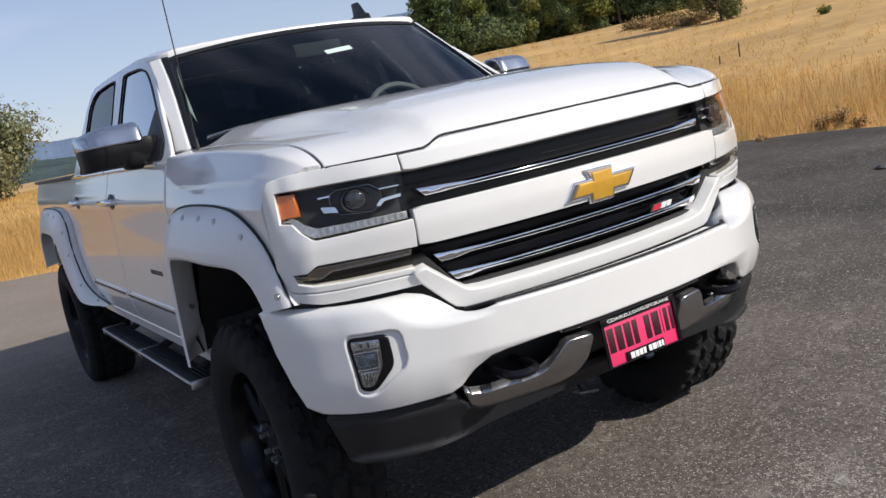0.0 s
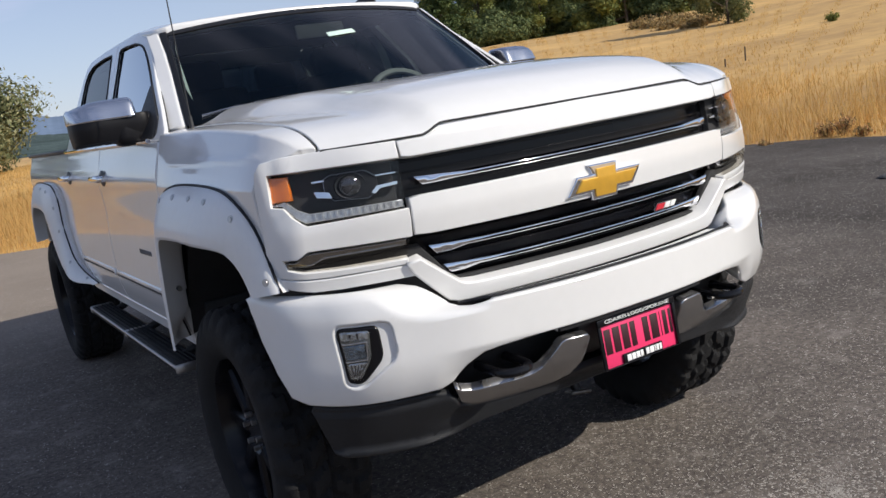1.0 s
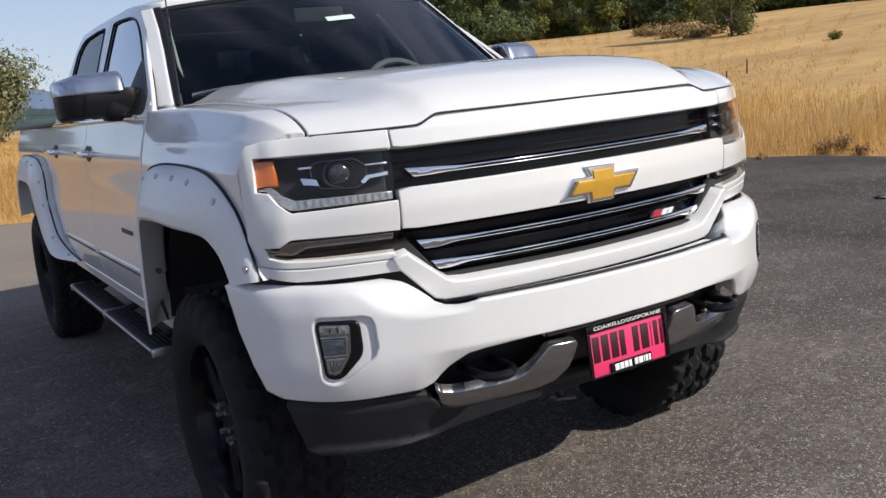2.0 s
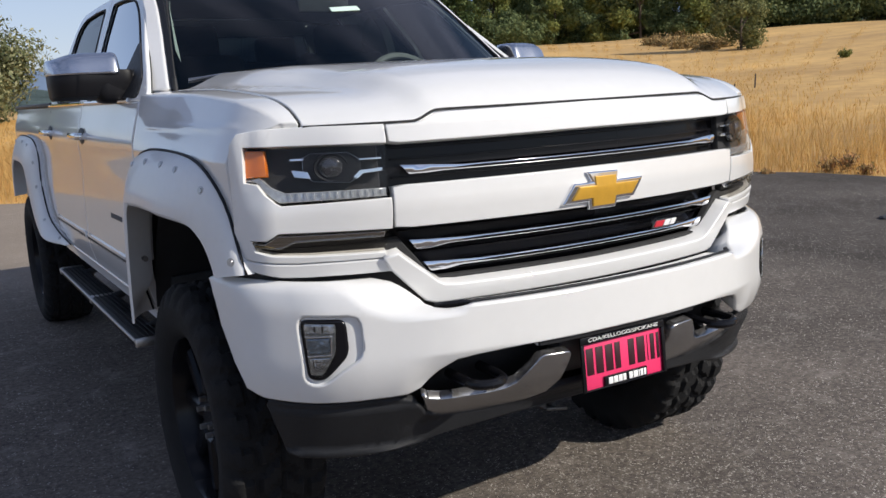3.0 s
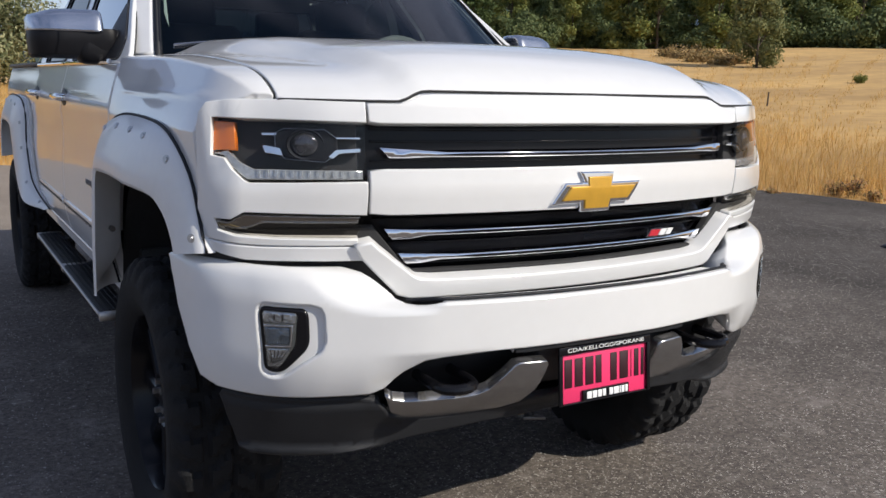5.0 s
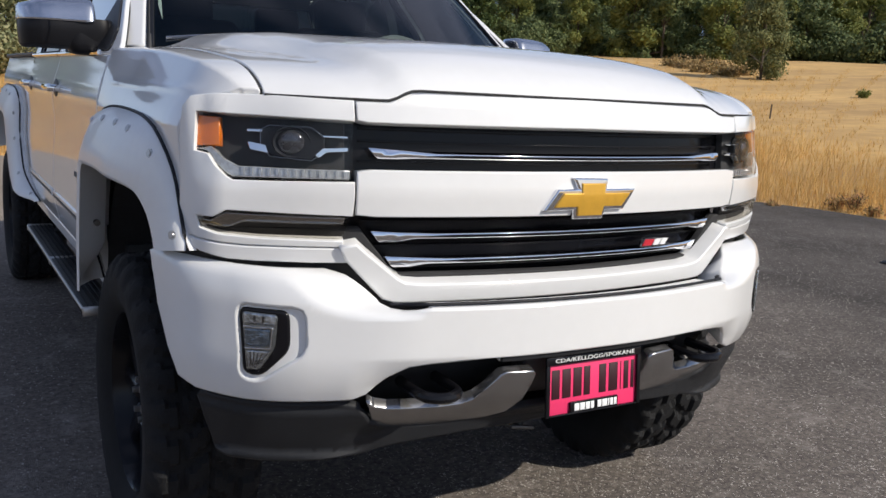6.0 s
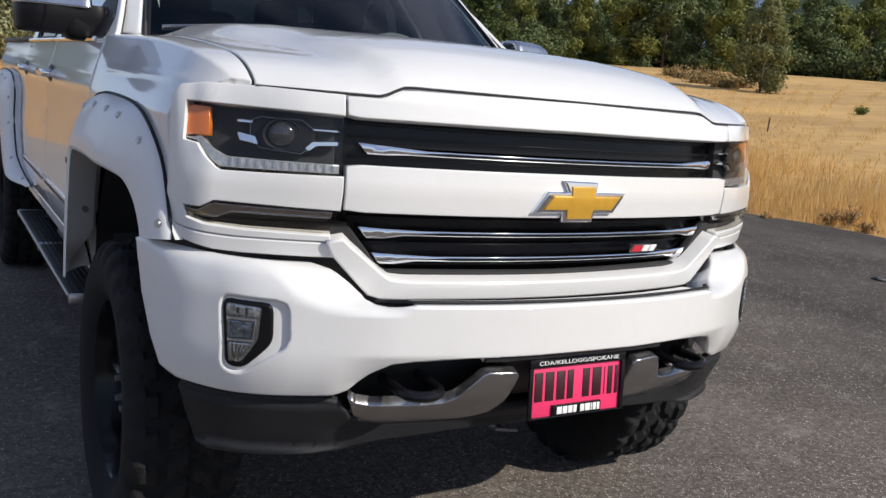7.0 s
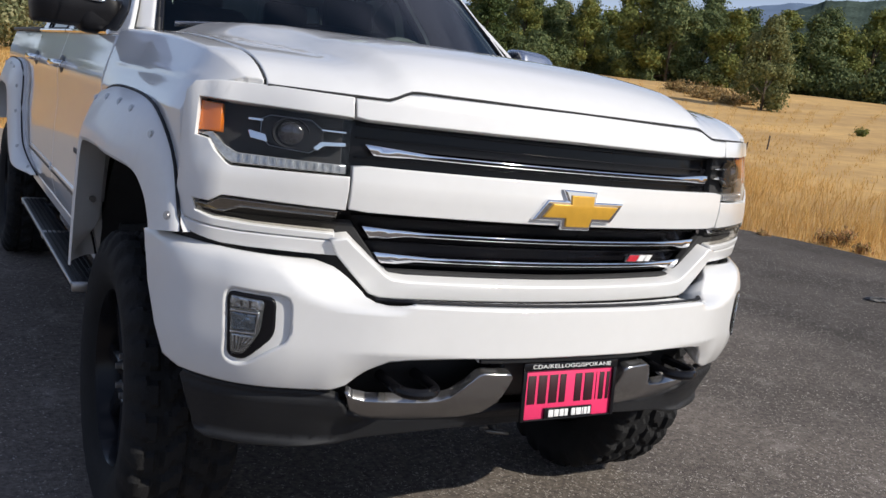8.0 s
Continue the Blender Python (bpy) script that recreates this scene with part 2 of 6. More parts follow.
def tube_mesh(pts, r, n=8, bm=None, closed=False):
    """A round tube along a line of points."""
    own = bmesh.new()
    pts = [Vector(p) for p in pts]
    rings = []
    for i, p in enumerate(pts):
        a = pts[i - 1] if i or closed else p
        b = pts[(i + 1) % len(pts)] if i + 1 < len(pts) or closed else p
        t = (b - a).normalized()
        up = Vector((0, 0, 1)) if abs(t.z) < 0.9 else Vector((0, 1, 0))
        x = t.cross(up).normalized()
        y = t.cross(x)
        rings.append([own.verts.new(p + (x * math.cos(k * math.tau / n) + y * math.sin(k * math.tau / n)) * r) for k in range(n)])
    for i in range(len(rings) if closed else len(rings) - 1):
        a, b = rings[i], rings[(i + 1) % len(rings)]
        for k in range(n):
            own.faces.new((a[k], a[(k + 1) % n], b[(k + 1) % n], b[k]))
    if not closed:
        own.faces.new(rings[0])
        own.faces.new(rings[-1])
    return merge(bm, own)


def lathe_mesh(profile, n=48, axis="x", bm=None):
    """Turns (radius, along) round an axis."""
    own = bmesh.new()
    rings = []
    for r, a in profile:
        ring = []
        for k in range(n):
            c, s = math.cos(k * math.tau / n) * r, math.sin(k * math.tau / n) * r
            ring.append(own.verts.new((a, c, s) if axis == "x" else (c, a, s) if axis == "y" else (c, s, a)))
        rings.append(ring)
    for a, b in zip(rings, rings[1:]):
        for k in range(n):
            own.faces.new((a[k], a[(k + 1) % n], b[(k + 1) % n], b[k]))
    return merge(bm, own)


def loft_mesh(rows, bm=None, closed=False):
    """Quads between rows of points."""
    own = bmesh.new()
    vs = [[own.verts.new(p) for p in row] for row in rows]
    for a, b in zip(vs, vs[1:]):
        for i in range(len(a) - 1 + closed):
            j = (i + 1) % len(a)
            own.faces.new((a[i], a[j], b[j], b[i]))
    return merge(bm, own)


def thing(name, label, category, group="", at=(0, 0, 0)):
    ob = new(name)
    ob.location = at
    ob.empty_display_size = 0.2
    return tagged(ob, label, category, group)


def smooth01(x):
    x = min(1.0, max(0.0, x))
    return x * x * (3 - 2 * x)


def resample(pts, n):
    """n points evenly along a smooth line through pts."""
    pts = [np.array(p, float) for p in pts]
    ext = [2 * pts[0] - pts[1], *pts, 2 * pts[-1] - pts[-2]]
    fine = []
    for i in range(1, len(ext) - 2):
        for t in np.linspace(0, 1, 12, endpoint=False):
            a, b, c, d = ext[i - 1:i + 3]
            fine.append(0.5 * (2 * b + (c - a) * t + (2 * a - 5 * b + 4 * c - d) * t * t + (3 * b - a - 3 * c + d) * t ** 3))
    fine.append(pts[-1])
    fine = np.array(fine)
    s = np.r_[0, np.cumsum(np.linalg.norm(np.diff(fine, axis=0), axis=1))]
    return [np.array([np.interp(x, s, fine[:, k]) for k in range(fine.shape[1])]) for x in np.linspace(0, s[-1], n)]


def group_part(name, parent, label=""):
    """An empty that holds the pieces of one part."""
    ob = new(name)
    ob.parent = parent
    ob.empty_display_size = 0.1
    if label:
        ob["label"] = label
    return ob

# ---- ground: dry-grass land that rises away from the asphalt ----
EDGE = [(-40.0, 44.0), (-14.0, 25.0), (-6.0, 18.6), (-0.9, 14.3), (3.5, 11.4), (7.3, 9.1), (9.0, 7.5), (9.5, 6.2), (9.4, 4.0), (9.0, 0.0), (8.8, -12.0), (8.8, -45.0)]
EDGEL = resample(EDGE, 90)


def edge_dist(x, y):
    """Metres from the asphalt's edge, plus on the grass side."""
    best, side = 1e9, 1
    for a, b in zip(EDGEL, EDGEL[1:]):
        d = b - a
        t = min(1.0, max(0.0, ((x - a[0]) * d[0] + (y - a[1]) * d[1]) / (d @ d)))
        ex, ey = x - a[0] - d[0] * t, y - a[1] - d[1] * t
        q = ex * ex + ey * ey
        if q < best:
            best, side = q, 1 if d[0] * ey - d[1] * ex > 0 else -1
    return math.sqrt(best) * side


def edge_dists(p):
    """edge_dist for many points at once."""
    line = np.array(EDGEL)
    best, side = np.full(len(p), 1e9), np.ones(len(p))
    for a, b in zip(line, line[1:]):
        d = b - a
        t = np.clip(((p - a) @ d) / (d @ d), 0, 1)
        e = p - a - d * t[:, None]
        q = (e * e).sum(1)
        near = q < best
        best = np.where(near, q, best)
        side = np.where(near, np.where(d[0] * e[:, 1] - d[1] * e[:, 0] > 0, 1, -1), side)
    return np.sqrt(best) * side


def land(x, y, d=None):
    """Height of the land: a slope that climbs to a wooded rise on the driver side and levels off low elsewhere."""
    d = edge_dist(x, y) if d is None else d
    if d <= 0:
        return -0.06
    az = math.degrees(math.atan2(x + 1.5, y + 1.8))
    cap = 1.15 + 7.9 * smooth01((az - 12.0) / 24.0) * (1 - smooth01((az - 100.0) / 50.0))
    cap += 0.8 * smooth01((az - 47.0) / 9.0) * (1 - smooth01((az - 100.0) / 50.0))
    h = cap * (1 - math.exp(-0.090 * max(0.0, d - 0.6) / cap * (1 + 0.25 * d / 90.0)))
    bump = noise.noise(Vector((x * 0.05, y * 0.05, 0.0))) * 0.7 + noise.noise(Vector((x * 0.17, y * 0.17, 3.0))) * 0.2
    return h - 0.03 + bump * smooth01((d - 3.0) / 40.0) * 0.6


def streaked(m):
    """Long paler and greyer streaks across the slope, where the grass is thinner or flattened."""
    n, l = m.node_tree.nodes, m.node_tree.links
    b = n["Principled BSDF"]
    src = b.inputs["Base Color"].links[0].from_socket
    co = n.new("ShaderNodeTexCoord")
    mp = n.new("ShaderNodeMapping")
    mp.inputs["Rotation"].default_value = (0, 0, radians(52.0))
    mp.inputs["Scale"].default_value = (0.055, 0.22, 0.2)
    l.new(co.outputs["Object"], mp.inputs["Vector"])
    t = n.new("ShaderNodeTexNoise")
    t.inputs["Scale"].default_value, t.inputs["Detail"].default_value, t.inputs["Roughness"].default_value = 1.0, 5.0, 0.62
    l.new(mp.outputs["Vector"], t.inputs["Vector"])
    r = n.new("ShaderNodeValToRGB")
    r.color_ramp.elements[0].position, r.color_ramp.elements[1].position = 0.36, 0.64
    r.color_ramp.elements[0].color, r.color_ramp.elements[1].color = (0.76, 0.78, 0.84, 1), (1.06, 1.11, 1.18, 1)
    l.new(t.outputs["Fac"], r.inputs["Fac"])
    x = n.new("ShaderNodeMix")
    x.data_type, x.blend_type = "RGBA", "MULTIPLY"
    x.inputs[0].default_value = 1.0
    l.new(src, x.inputs[6])
    l.new(r.outputs["Color"], x.inputs[7])
    l.new(x.outputs[2], b.inputs["Base Color"])
    return m


def grass_land_material():
    m = material("dry_grass_land", (0.60, 0.365, 0.125), 0.9, vary=0.3, scale=0.22, bump=0.35, bump_scale=9.0, dark=(0.45, 0.265, 0.092))
    return streaked(m)


bm = bmesh.new()
RAD = [0, 6, 9, 11, 13, 15, 17, 19.5, 22, 25, 28, 32, 36, 41, 46, 52, 58, 65, 73, 82, 95, 120, 180, 300, 600, 1500, 4000]
NA = 120
rings = []
for r in RAD:
    ring = []
    for k in range(NA if r else 1):
        a = k * math.tau / NA
        x, y = -1.0 + r * math.sin(a), r * math.cos(a)
        z = land(x, y) if r < 200 else land(-1 + 150 * math.sin(a), 150 * math.cos(a)) * max(0.0, 1 - r / 3000)
        ring.append(bm.verts.new((x, y, z)))
    rings.append(ring)
for k in range(NA):
    bm.faces.new((rings[0][0], rings[1][k], rings[1][(k + 1) % NA]))
for a, b in zip(rings[1:], rings[2:]):
    for k in range(NA):
        bm.faces.new((a[k], b[k], b[(k + 1) % NA], a[(k + 1) % NA]))
LANDM = grass_land_material()
ground = tagged(link("ground", bm, LANDM), "golden dry-grass land rising gently beyond the asphalt", "ground", kind="structure")


def asphalt_material():
    m = bpy.data.materials.new("worn_asphalt")
    m.use_nodes = True
    n, l = m.node_tree.nodes, m.node_tree.links
    b = n["Principled BSDF"]
    co = n.new("ShaderNodeTexCoord")

    def noisy(scale, detail=4.0, rough=0.55):
        t = n.new("ShaderNodeTexNoise")
        t.inputs["Scale"].default_value, t.inputs["Detail"].default_value, t.inputs["Roughness"].default_value = scale, detail, rough
        l.new(co.outputs["Object"], t.inputs["Vector"])
        return t

    def ramp(src, p0, p1, c0, c1):
        r = n.new("ShaderNodeValToRGB")
        r.color_ramp.elements[0].position, r.color_ramp.elements[1].position = p0, p1
        r.color_ramp.elements[0].color, r.color_ramp.elements[1].color = (*c0, 1), (*c1, 1)
        l.new(src, r.inputs["Fac"])
        return r

    def mix(f, a, c):
        x = n.new("ShaderNodeMix")
        x.data_type = "RGBA"
        l.new(f, x.inputs[0])
        l.new(a, x.inputs[6])
        if isinstance(c, tuple):
            x.inputs[7].default_value = (*c, 1)
        else:
            l.new(c, x.inputs[7])
        return x.outputs[2]

    big = ramp(noisy(0.6, 5).outputs["Fac"], 0.34, 0.68, (0.080, 0.073, 0.069), (0.232, 0.207, 0.188))
    fine = ramp(noisy(62, 4, 0.75).outputs["Fac"], 0.37, 0.68, (0.078, 0.071, 0.066), (0.225, 0.201, 0.180))
    half = n.new("ShaderNodeMix")
    half.data_type = "RGBA"
    half.inputs[0].default_value = 0.55
    l.new(big.outputs["Color"], half.inputs[6])
    l.new(fine.outputs["Color"], half.inputs[7])
    # pale stones and dry specks
    vor = n.new("ShaderNodeTexVoronoi")
    vor.inputs["Scale"].default_value = 42
    l.new(co.outputs["Object"], vor.inputs["Vector"])
    speck = ramp(vor.outputs["Distance"], 0.13, 0.24, (1, 1, 1), (0, 0, 0))
    pick = ramp(noisy(5.0, 4, 0.65).outputs["Fac"], 0.50, 0.68, (0, 0, 0), (0.8, 0.8, 0.8))
    both_f = n.new("ShaderNodeMath")
    both_f.operation = "MULTIPLY"
    l.new(speck.outputs["Color"], both_f.inputs[0])
    l.new(pick.outputs["Color"], both_f.inputs[1])
    mid = ramp(noisy(30, 6, 0.78).outputs["Fac"], 0.34, 0.68, (0.58, 0.58, 0.58), (1.55, 1.51, 1.46))
    grit = n.new("ShaderNodeMix")
    grit.data_type, grit.blend_type = "RGBA", "MULTIPLY"
    grit.inputs[0].default_value = 1.0
    l.new(half.outputs[2], grit.inputs[6])
    l.new(mid.outputs["Color"], grit.inputs[7])
    half = grit
    c1 = mix(both_f.outputs[0], half.outputs[2], (0.48, 0.43, 0.36))
    # bleached patches
    pale = ramp(noisy(4.2, 9, 0.80).outputs["Fac"], 0.53, 0.66, (0, 0, 0), (0.60, 0.60, 0.60))
    c2 = mix(pale.outputs["Color"], c1, (0.30, 0.272, 0.248))
    # darker surface towards the field
    sep = n.new("ShaderNodeSeparateXYZ")
    l.new(co.outputs["Object"], sep.inputs[0])
    wob = n.new("ShaderNodeMath")
    wob.operation, wob.inputs[1].default_value = "MULTIPLY_ADD", 5.0
    l.new(noisy(0.45, 6, 0.65).outputs["Fac"], wob.inputs[0])
    l.new(sep.outputs["X"], wob.inputs[2])
    span = n.new("ShaderNodeMapRange")
    span.inputs["From Min"].default_value, span.inputs["From Max"].default_value = 3.2, 8.0
    l.new(wob.outputs[0], span.inputs["Value"])
    side_tone = ramp(span.outputs["Result"], 0.15, 0.85, (1.13, 1.11, 1.10), (0.66, 0.67, 0.69))
    toned = n.new("ShaderNodeMix")
    toned.data_type, toned.blend_type = "RGBA", "MULTIPLY"
    toned.inputs[0].default_value = 1.0
    l.new(c2, toned.inputs[6])
    l.new(side_tone.outputs["Color"], toned.inputs[7])
    # pale dust along the yard's far end, sunlit brightness put into its colour
    far = n.new("ShaderNodeMath")
    far.operation, far.inputs[1].default_value = "MULTIPLY_ADD", -0.8
    l.new(sep.outputs["X"], far.inputs[0])
    l.new(sep.outputs["Y"], far.inputs[2])
    drift = n.new("ShaderNodeMath")
    drift.operation, drift.inputs[1].default_value = "MULTIPLY_ADD", 4.0
    l.new(noisy(1.1, 7, 0.7).outputs["Fac"], drift.inputs[0])
    l.new(far.outputs[0], drift.inputs[2])
    reach = n.new("ShaderNodeMapRange")
    reach.inputs["From Min"].default_value, reach.inputs["From Max"].default_value = 7.0, 11.0
    l.new(drift.outputs[0], reach.inputs["Value"])
    sunlit_dust = ramp(reach.outputs["Result"], 0.1, 0.9, (0, 0, 0), (0.62, 0.62, 0.62))
    sunlit_dusty = mix(sunlit_dust.outputs["Color"], toned.outputs[2], (0.36, 0.30, 0.245))
    l.new(sunlit_dusty, b.inputs["Base Color"])
    b.inputs["Roughness"].default_value = 0.92
    b.inputs["Specular IOR Level"].default_value = 0.06
    h = n.new("ShaderNodeBump")
    h.inputs["Strength"].default_value, h.inputs["Distance"].default_value = 0.9, 0.008
    l.new(noisy(130, 3, 0.7).outputs["Fac"], h.inputs["Height"])
    l.new(h.outputs["Normal"], b.inputs["Normal"])
    return m


# asphalt yard: a slab with a ragged grass-side edge
loop = []
for i, p in enumerate(resample(EDGE, 420)):
    k = noise.noise(Vector((p[0] * 0.9, p[1] * 0.9, 1.0))) * 0.10 + noise.noise(Vector((p[0] * 4, p[1] * 4, 5.0))) * 0.05
    loop.append((p[0] + k, p[1] + k))
loop += [(-60.0, -45.0), (-60.0, 44.0)]
bm = bmesh.new()
top = [bm.verts.new((x, y, 0.0)) for x, y in loop]
low = [bm.verts.new((x * 1.004, y * 1.004, -0.07)) for x, y in loop]
bm.faces.new(top)
for i in range(len(loop)):
    j = (i + 1) % len(loop)
    bm.faces.new((top[i], low[i], low[j], top[j]))
bmesh.ops.triangulate(bm, faces=[f for f in bm.faces if len(f.verts) > 4])
ASPH = asphalt_material()
pavement = tagged(link("pavement", bm, ASPH), "worn dark-grey asphalt yard with pale stone specks", "pavement", kind="structure")


# loose pale grit and bits of straw on the asphalt
def grit(name, count, size, mat, label, seed, long=1.0):
    rng = np.random.default_rng(seed)
    r = 9.5 * rng.uniform(0, 1, count) ** 0.9
    a = rng.uniform(0, math.tau, count)
    p = np.stack([0.6 + r * np.sin(a), -0.2 + r * np.cos(a)], 1)
    clump = np.array([noise.noise(Vector((x * 0.8, y * 0.8, 4.0))) for x, y in p])
    p = p[(edge_dists(p) < -0.1) & (clump > rng.uniform(-0.9, 0.35, count))]
    n = len(p)
    s = size * rng.uniform(0.4, 1.3, n)
    b = rng.uniform(0, math.tau, n)
    u = np.stack([np.cos(b), np.sin(b), np.zeros(n)], 1) * (s * long)[:, None]
    w = np.stack([-np.sin(b), np.cos(b), np.zeros(n)], 1) * (s * rng.uniform(0.6, 1, n) / long ** 0.5)[:, None]
    c = np.column_stack([p, np.full(n, 0.001)])
    up = np.column_stack([np.zeros((n, 2)), s * 0.8 / long ** 0.7])
    v = np.stack([c - u, c - w, c + u, c + w, c + up], 1).reshape(-1, 3)
    base = np.arange(n)[:, None, None] * 5
    f = (base + np.array([[0, 1, 4], [1, 2, 4], [2, 3, 4], [3, 0, 4]])[None]).reshape(-1)
    me = bpy.data.meshes.new(name)
    me.vertices.add(5 * n)
    me.vertices.foreach_set("co", v.astype(np.float32).ravel())
    me.loops.add(12 * n)
    me.loops.foreach_set("vertex_index", f.astype(np.int32))
    me.polygons.add(4 * n)
    me.polygons.foreach_set("loop_start", np.arange(0, 12 * n, 3, dtype=np.int32))
    me.update(calc_edges=True)
    me.materials.append(mat)
    return tagged(new(name, me), label, "grit", kind="stuff")


STONE = material("pale_stone", (0.42, 0.385, 0.35), 0.85, vary=0.5, scale=3.0)
DRYBIT = material("straw_bits", (0.47, 0.435, 0.39), 0.85, vary=0.4, scale=3.0)
grit("loose_grit", 105000, 0.0036, STONE, "loose pale grit on the asphalt", 7)
grit("straw_bits", 95000, 0.0041, DRYBIT, "bits of dry straw on the asphalt", 8, 1.7)

# ---- the pickup truck: nose towards -y, axle line in x, wheels on z = 0 ----
def lerp_table(x, pts):
    return float(np.interp(x, [p[0] for p in pts], [p[1] for p in pts]))


NOSE = [(0.90, 0.034), (1.00, 0.016), (1.06, 0.004), (1.115, -0.006), (1.17, -0.013), (1.225, -0.009), (1.33, 0.000), (1.375, 0.008), (1.40, 0.018), (1.43, 0.040)]


def front_y(x):
    """Plan line of the nose up to the lamp corners."""
    return 0.095 + 0.2 * x * x + 0.3 * max(0.0, abs(x) - 0.5) ** 2



def nose_plan(u):
    """Plan line of grille, lamps and wing corners; u is x up to 0.90, then runs round the corner."""
    a, s = abs(u), (1 if u >= 0 else -1)
    if a <= 0.90:
        return u, front_y(u)
    t = (a - 0.90) / 0.25
    if t > 1:
        return s * 0.985, 0.56 + (a - 1.15)
    return s * (0.985 - 0.085 * (1 - t) ** 2), (1 - t) ** 2 * 0.305 + 2 * t * (1 - t) * 0.356 + t * t * 0.56


def nose(u, z):
    x, y = nose_plan(u)
    k = 1 - smooth01((abs(u) - 0.90) / 0.2)
    turn = smooth01((abs(u) - 0.70) / 0.2) * (1 - smooth01((abs(u) - 0.96) / 0.09)) * (0.12 + 0.88 * smooth01((z - 1.08) / 0.28))
    return x - math.copysign(0.012, u) * turn, y + 0.023 * turn + lerp_table(z, NOSE) * (0.35 + 0.65 * k), z


def nose_low(u, z):
    return nose(u, z - 0.006)


def deeper(fmap, d):
    def f(u, v):
        x, y, z = fmap(u, v)
        return x, y + d, z
    return f


def bumper_plan(u):
    a, s = abs(u), (1 if u >= 0 else -1)
    if a <= 0.75:
        return u, -0.02 + 0.25 * u * u
    t = (a - 0.75) / 0.48
    return s * (0.75 * (1 - t) ** 2 + 1.905 * t * (1 - t) + 1.014 * t * t), 0.1206 * (1 - t) ** 2 + 0.40 * t * (1 - t) + 0.52 * t * t


def bumper_map(u, z):
    """Bumper face: rounded ends, a rolled top, a shallow chamfer over the tow-hook openings."""
    x, y = bumper_plan(u)
    a = abs(u)
    turn = 0.028 * smooth01((a - 0.50) / 0.33) * (1 - smooth01((a - 0.95) / 0.22))
    roll = 0.035 * max(0.0, (z - 0.90) / 0.10) ** 2 + 0.025 * max(0.0, (0.80 - z) / 0.10) ** 2
    e = (a - 0.567) * 0.644 - (z - 0.921) * 0.765
    tuck = 0.052 * (1 - smooth01(e / 0.12)) * smooth01((z - 0.885) / 0.05) * smooth01((a - 0.48) / 0.08)
    scoop = 0.38 * min(0.07, max(0.0, 0.785 - z)) * smooth01((0.67 - a) / 0.13)
    k = max(0.0, z - 0.965)
    return x - math.copysign(0.28 * turn + 0.43 * tuck, u), y + turn + tuck + roll + scoop + 12.0 * k * k, z - 6.0 * k * k - (turn + tuck) * (1.43 - z) / 2.2


def bumper_low(u, z):
    """The bumper's face carried on below, with no chamfer."""
    x, y, w = bumper_map(u, max(z, 0.785))
    return x, y + 0.025 * max(0.0, (0.80 - z) / 0.10) ** 2, w + min(0.0, z - 0.785)


def width_at(y):
    return 0.985 - (0.014 * ((0.56 - y) / 0.14) ** 2 if y < 0.56 else 0.0)


def side_x(y, z):
    """Half width of the body side at height z: a soft shoulder and a tucked sill."""
    x = width_at(y)
    x -= 0.045 * smooth01((z - 1.30) / 0.20)
    x -= 0.030 * smooth01((0.84 - z) / 0.16)
    x -= 0.010 * math.exp(-((z - 1.18) / 0.10) ** 2)
    return x


def side_map(s):
    return lambda y, z: (s * side_x(y, z), y, z)


def hood_z(x, y):
    """Bonnet height: a bluff leading edge, then a long rise, with a raised centre."""
    lead = 1 - smooth01((abs(x) - 0.475) / 0.08)
    d = max(0.0, y - front_y(x) - 0.024 - 0.016 * lead - 0.014 * smooth01((abs(x) - 0.64) / 0.17))
    side = smooth01((abs(x) - 0.52) / 0.12)
    base = 1.391 + (0.079 - 0.015 * side) * (1 - math.exp(-d / 0.09)) + 0.050 * (1 - math.exp(-d / 0.5)) + 0.008 * side * smooth01((d - 0.25) / 0.5)
    k = smooth01(d / 0.9)
    inner, outer = 0.475 + 0.15 * k, 0.555 + 0.22 * k
    dome = (0.026 + 0.026 * (1 - math.exp(-d / 0.15))) * (1 - smooth01((abs(x) - inner) / (outer - inner)))
    dome *= 1 - 0.32 * min(1.2, abs(x) / 0.5) ** 4 * smooth01(d / 0.12) * (1 - smooth01((d - 0.45) / 0.4))
    return base + dome + 0.006 * k * (1 - (x / 0.8) ** 2)


def hood_map(x, y):
    return x, y, hood_z(x, y)


def wing_map(s):
    """Front wing: v is the height up to 1.30, then runs up a flat facet to a crest at 1.525 and over to the bonnet's edge at 1.60."""
    def f(y, v):
        x0 = width_at(y) - 0.010 * math.exp(-((v - 1.18) / 0.10) ** 2)
        if v <= 1.30:
            return s * x0, y, v
        top = hood_z(0.815, y) - 0.002
        xc, zc = width_at(y) - 0.088 + 0.030 * smooth01((y - 1.1) / 0.4), top - 0.010
        t = min(1.0, (v - 1.30) / 0.30)
        if t < 0.70:
            q = t / 0.70
            x, z = x0 + (xc - x0) * q + 0.012 * q * (1 - q), 1.30 + (zc - 1.30) * q
            x += 0.0042 * math.exp(-((z - 1.388) / 0.010) ** 2) * smooth01((y - 0.40) / 0.15) * smooth01((1.42 - y) / 0.15)
        else:
            q = (t - 0.70) / 0.30
            x, z = xc + (0.815 - xc) * q, zc + (top - zc) * (1 - (1 - q) ** 2)
        return s * x, y, z
    return f


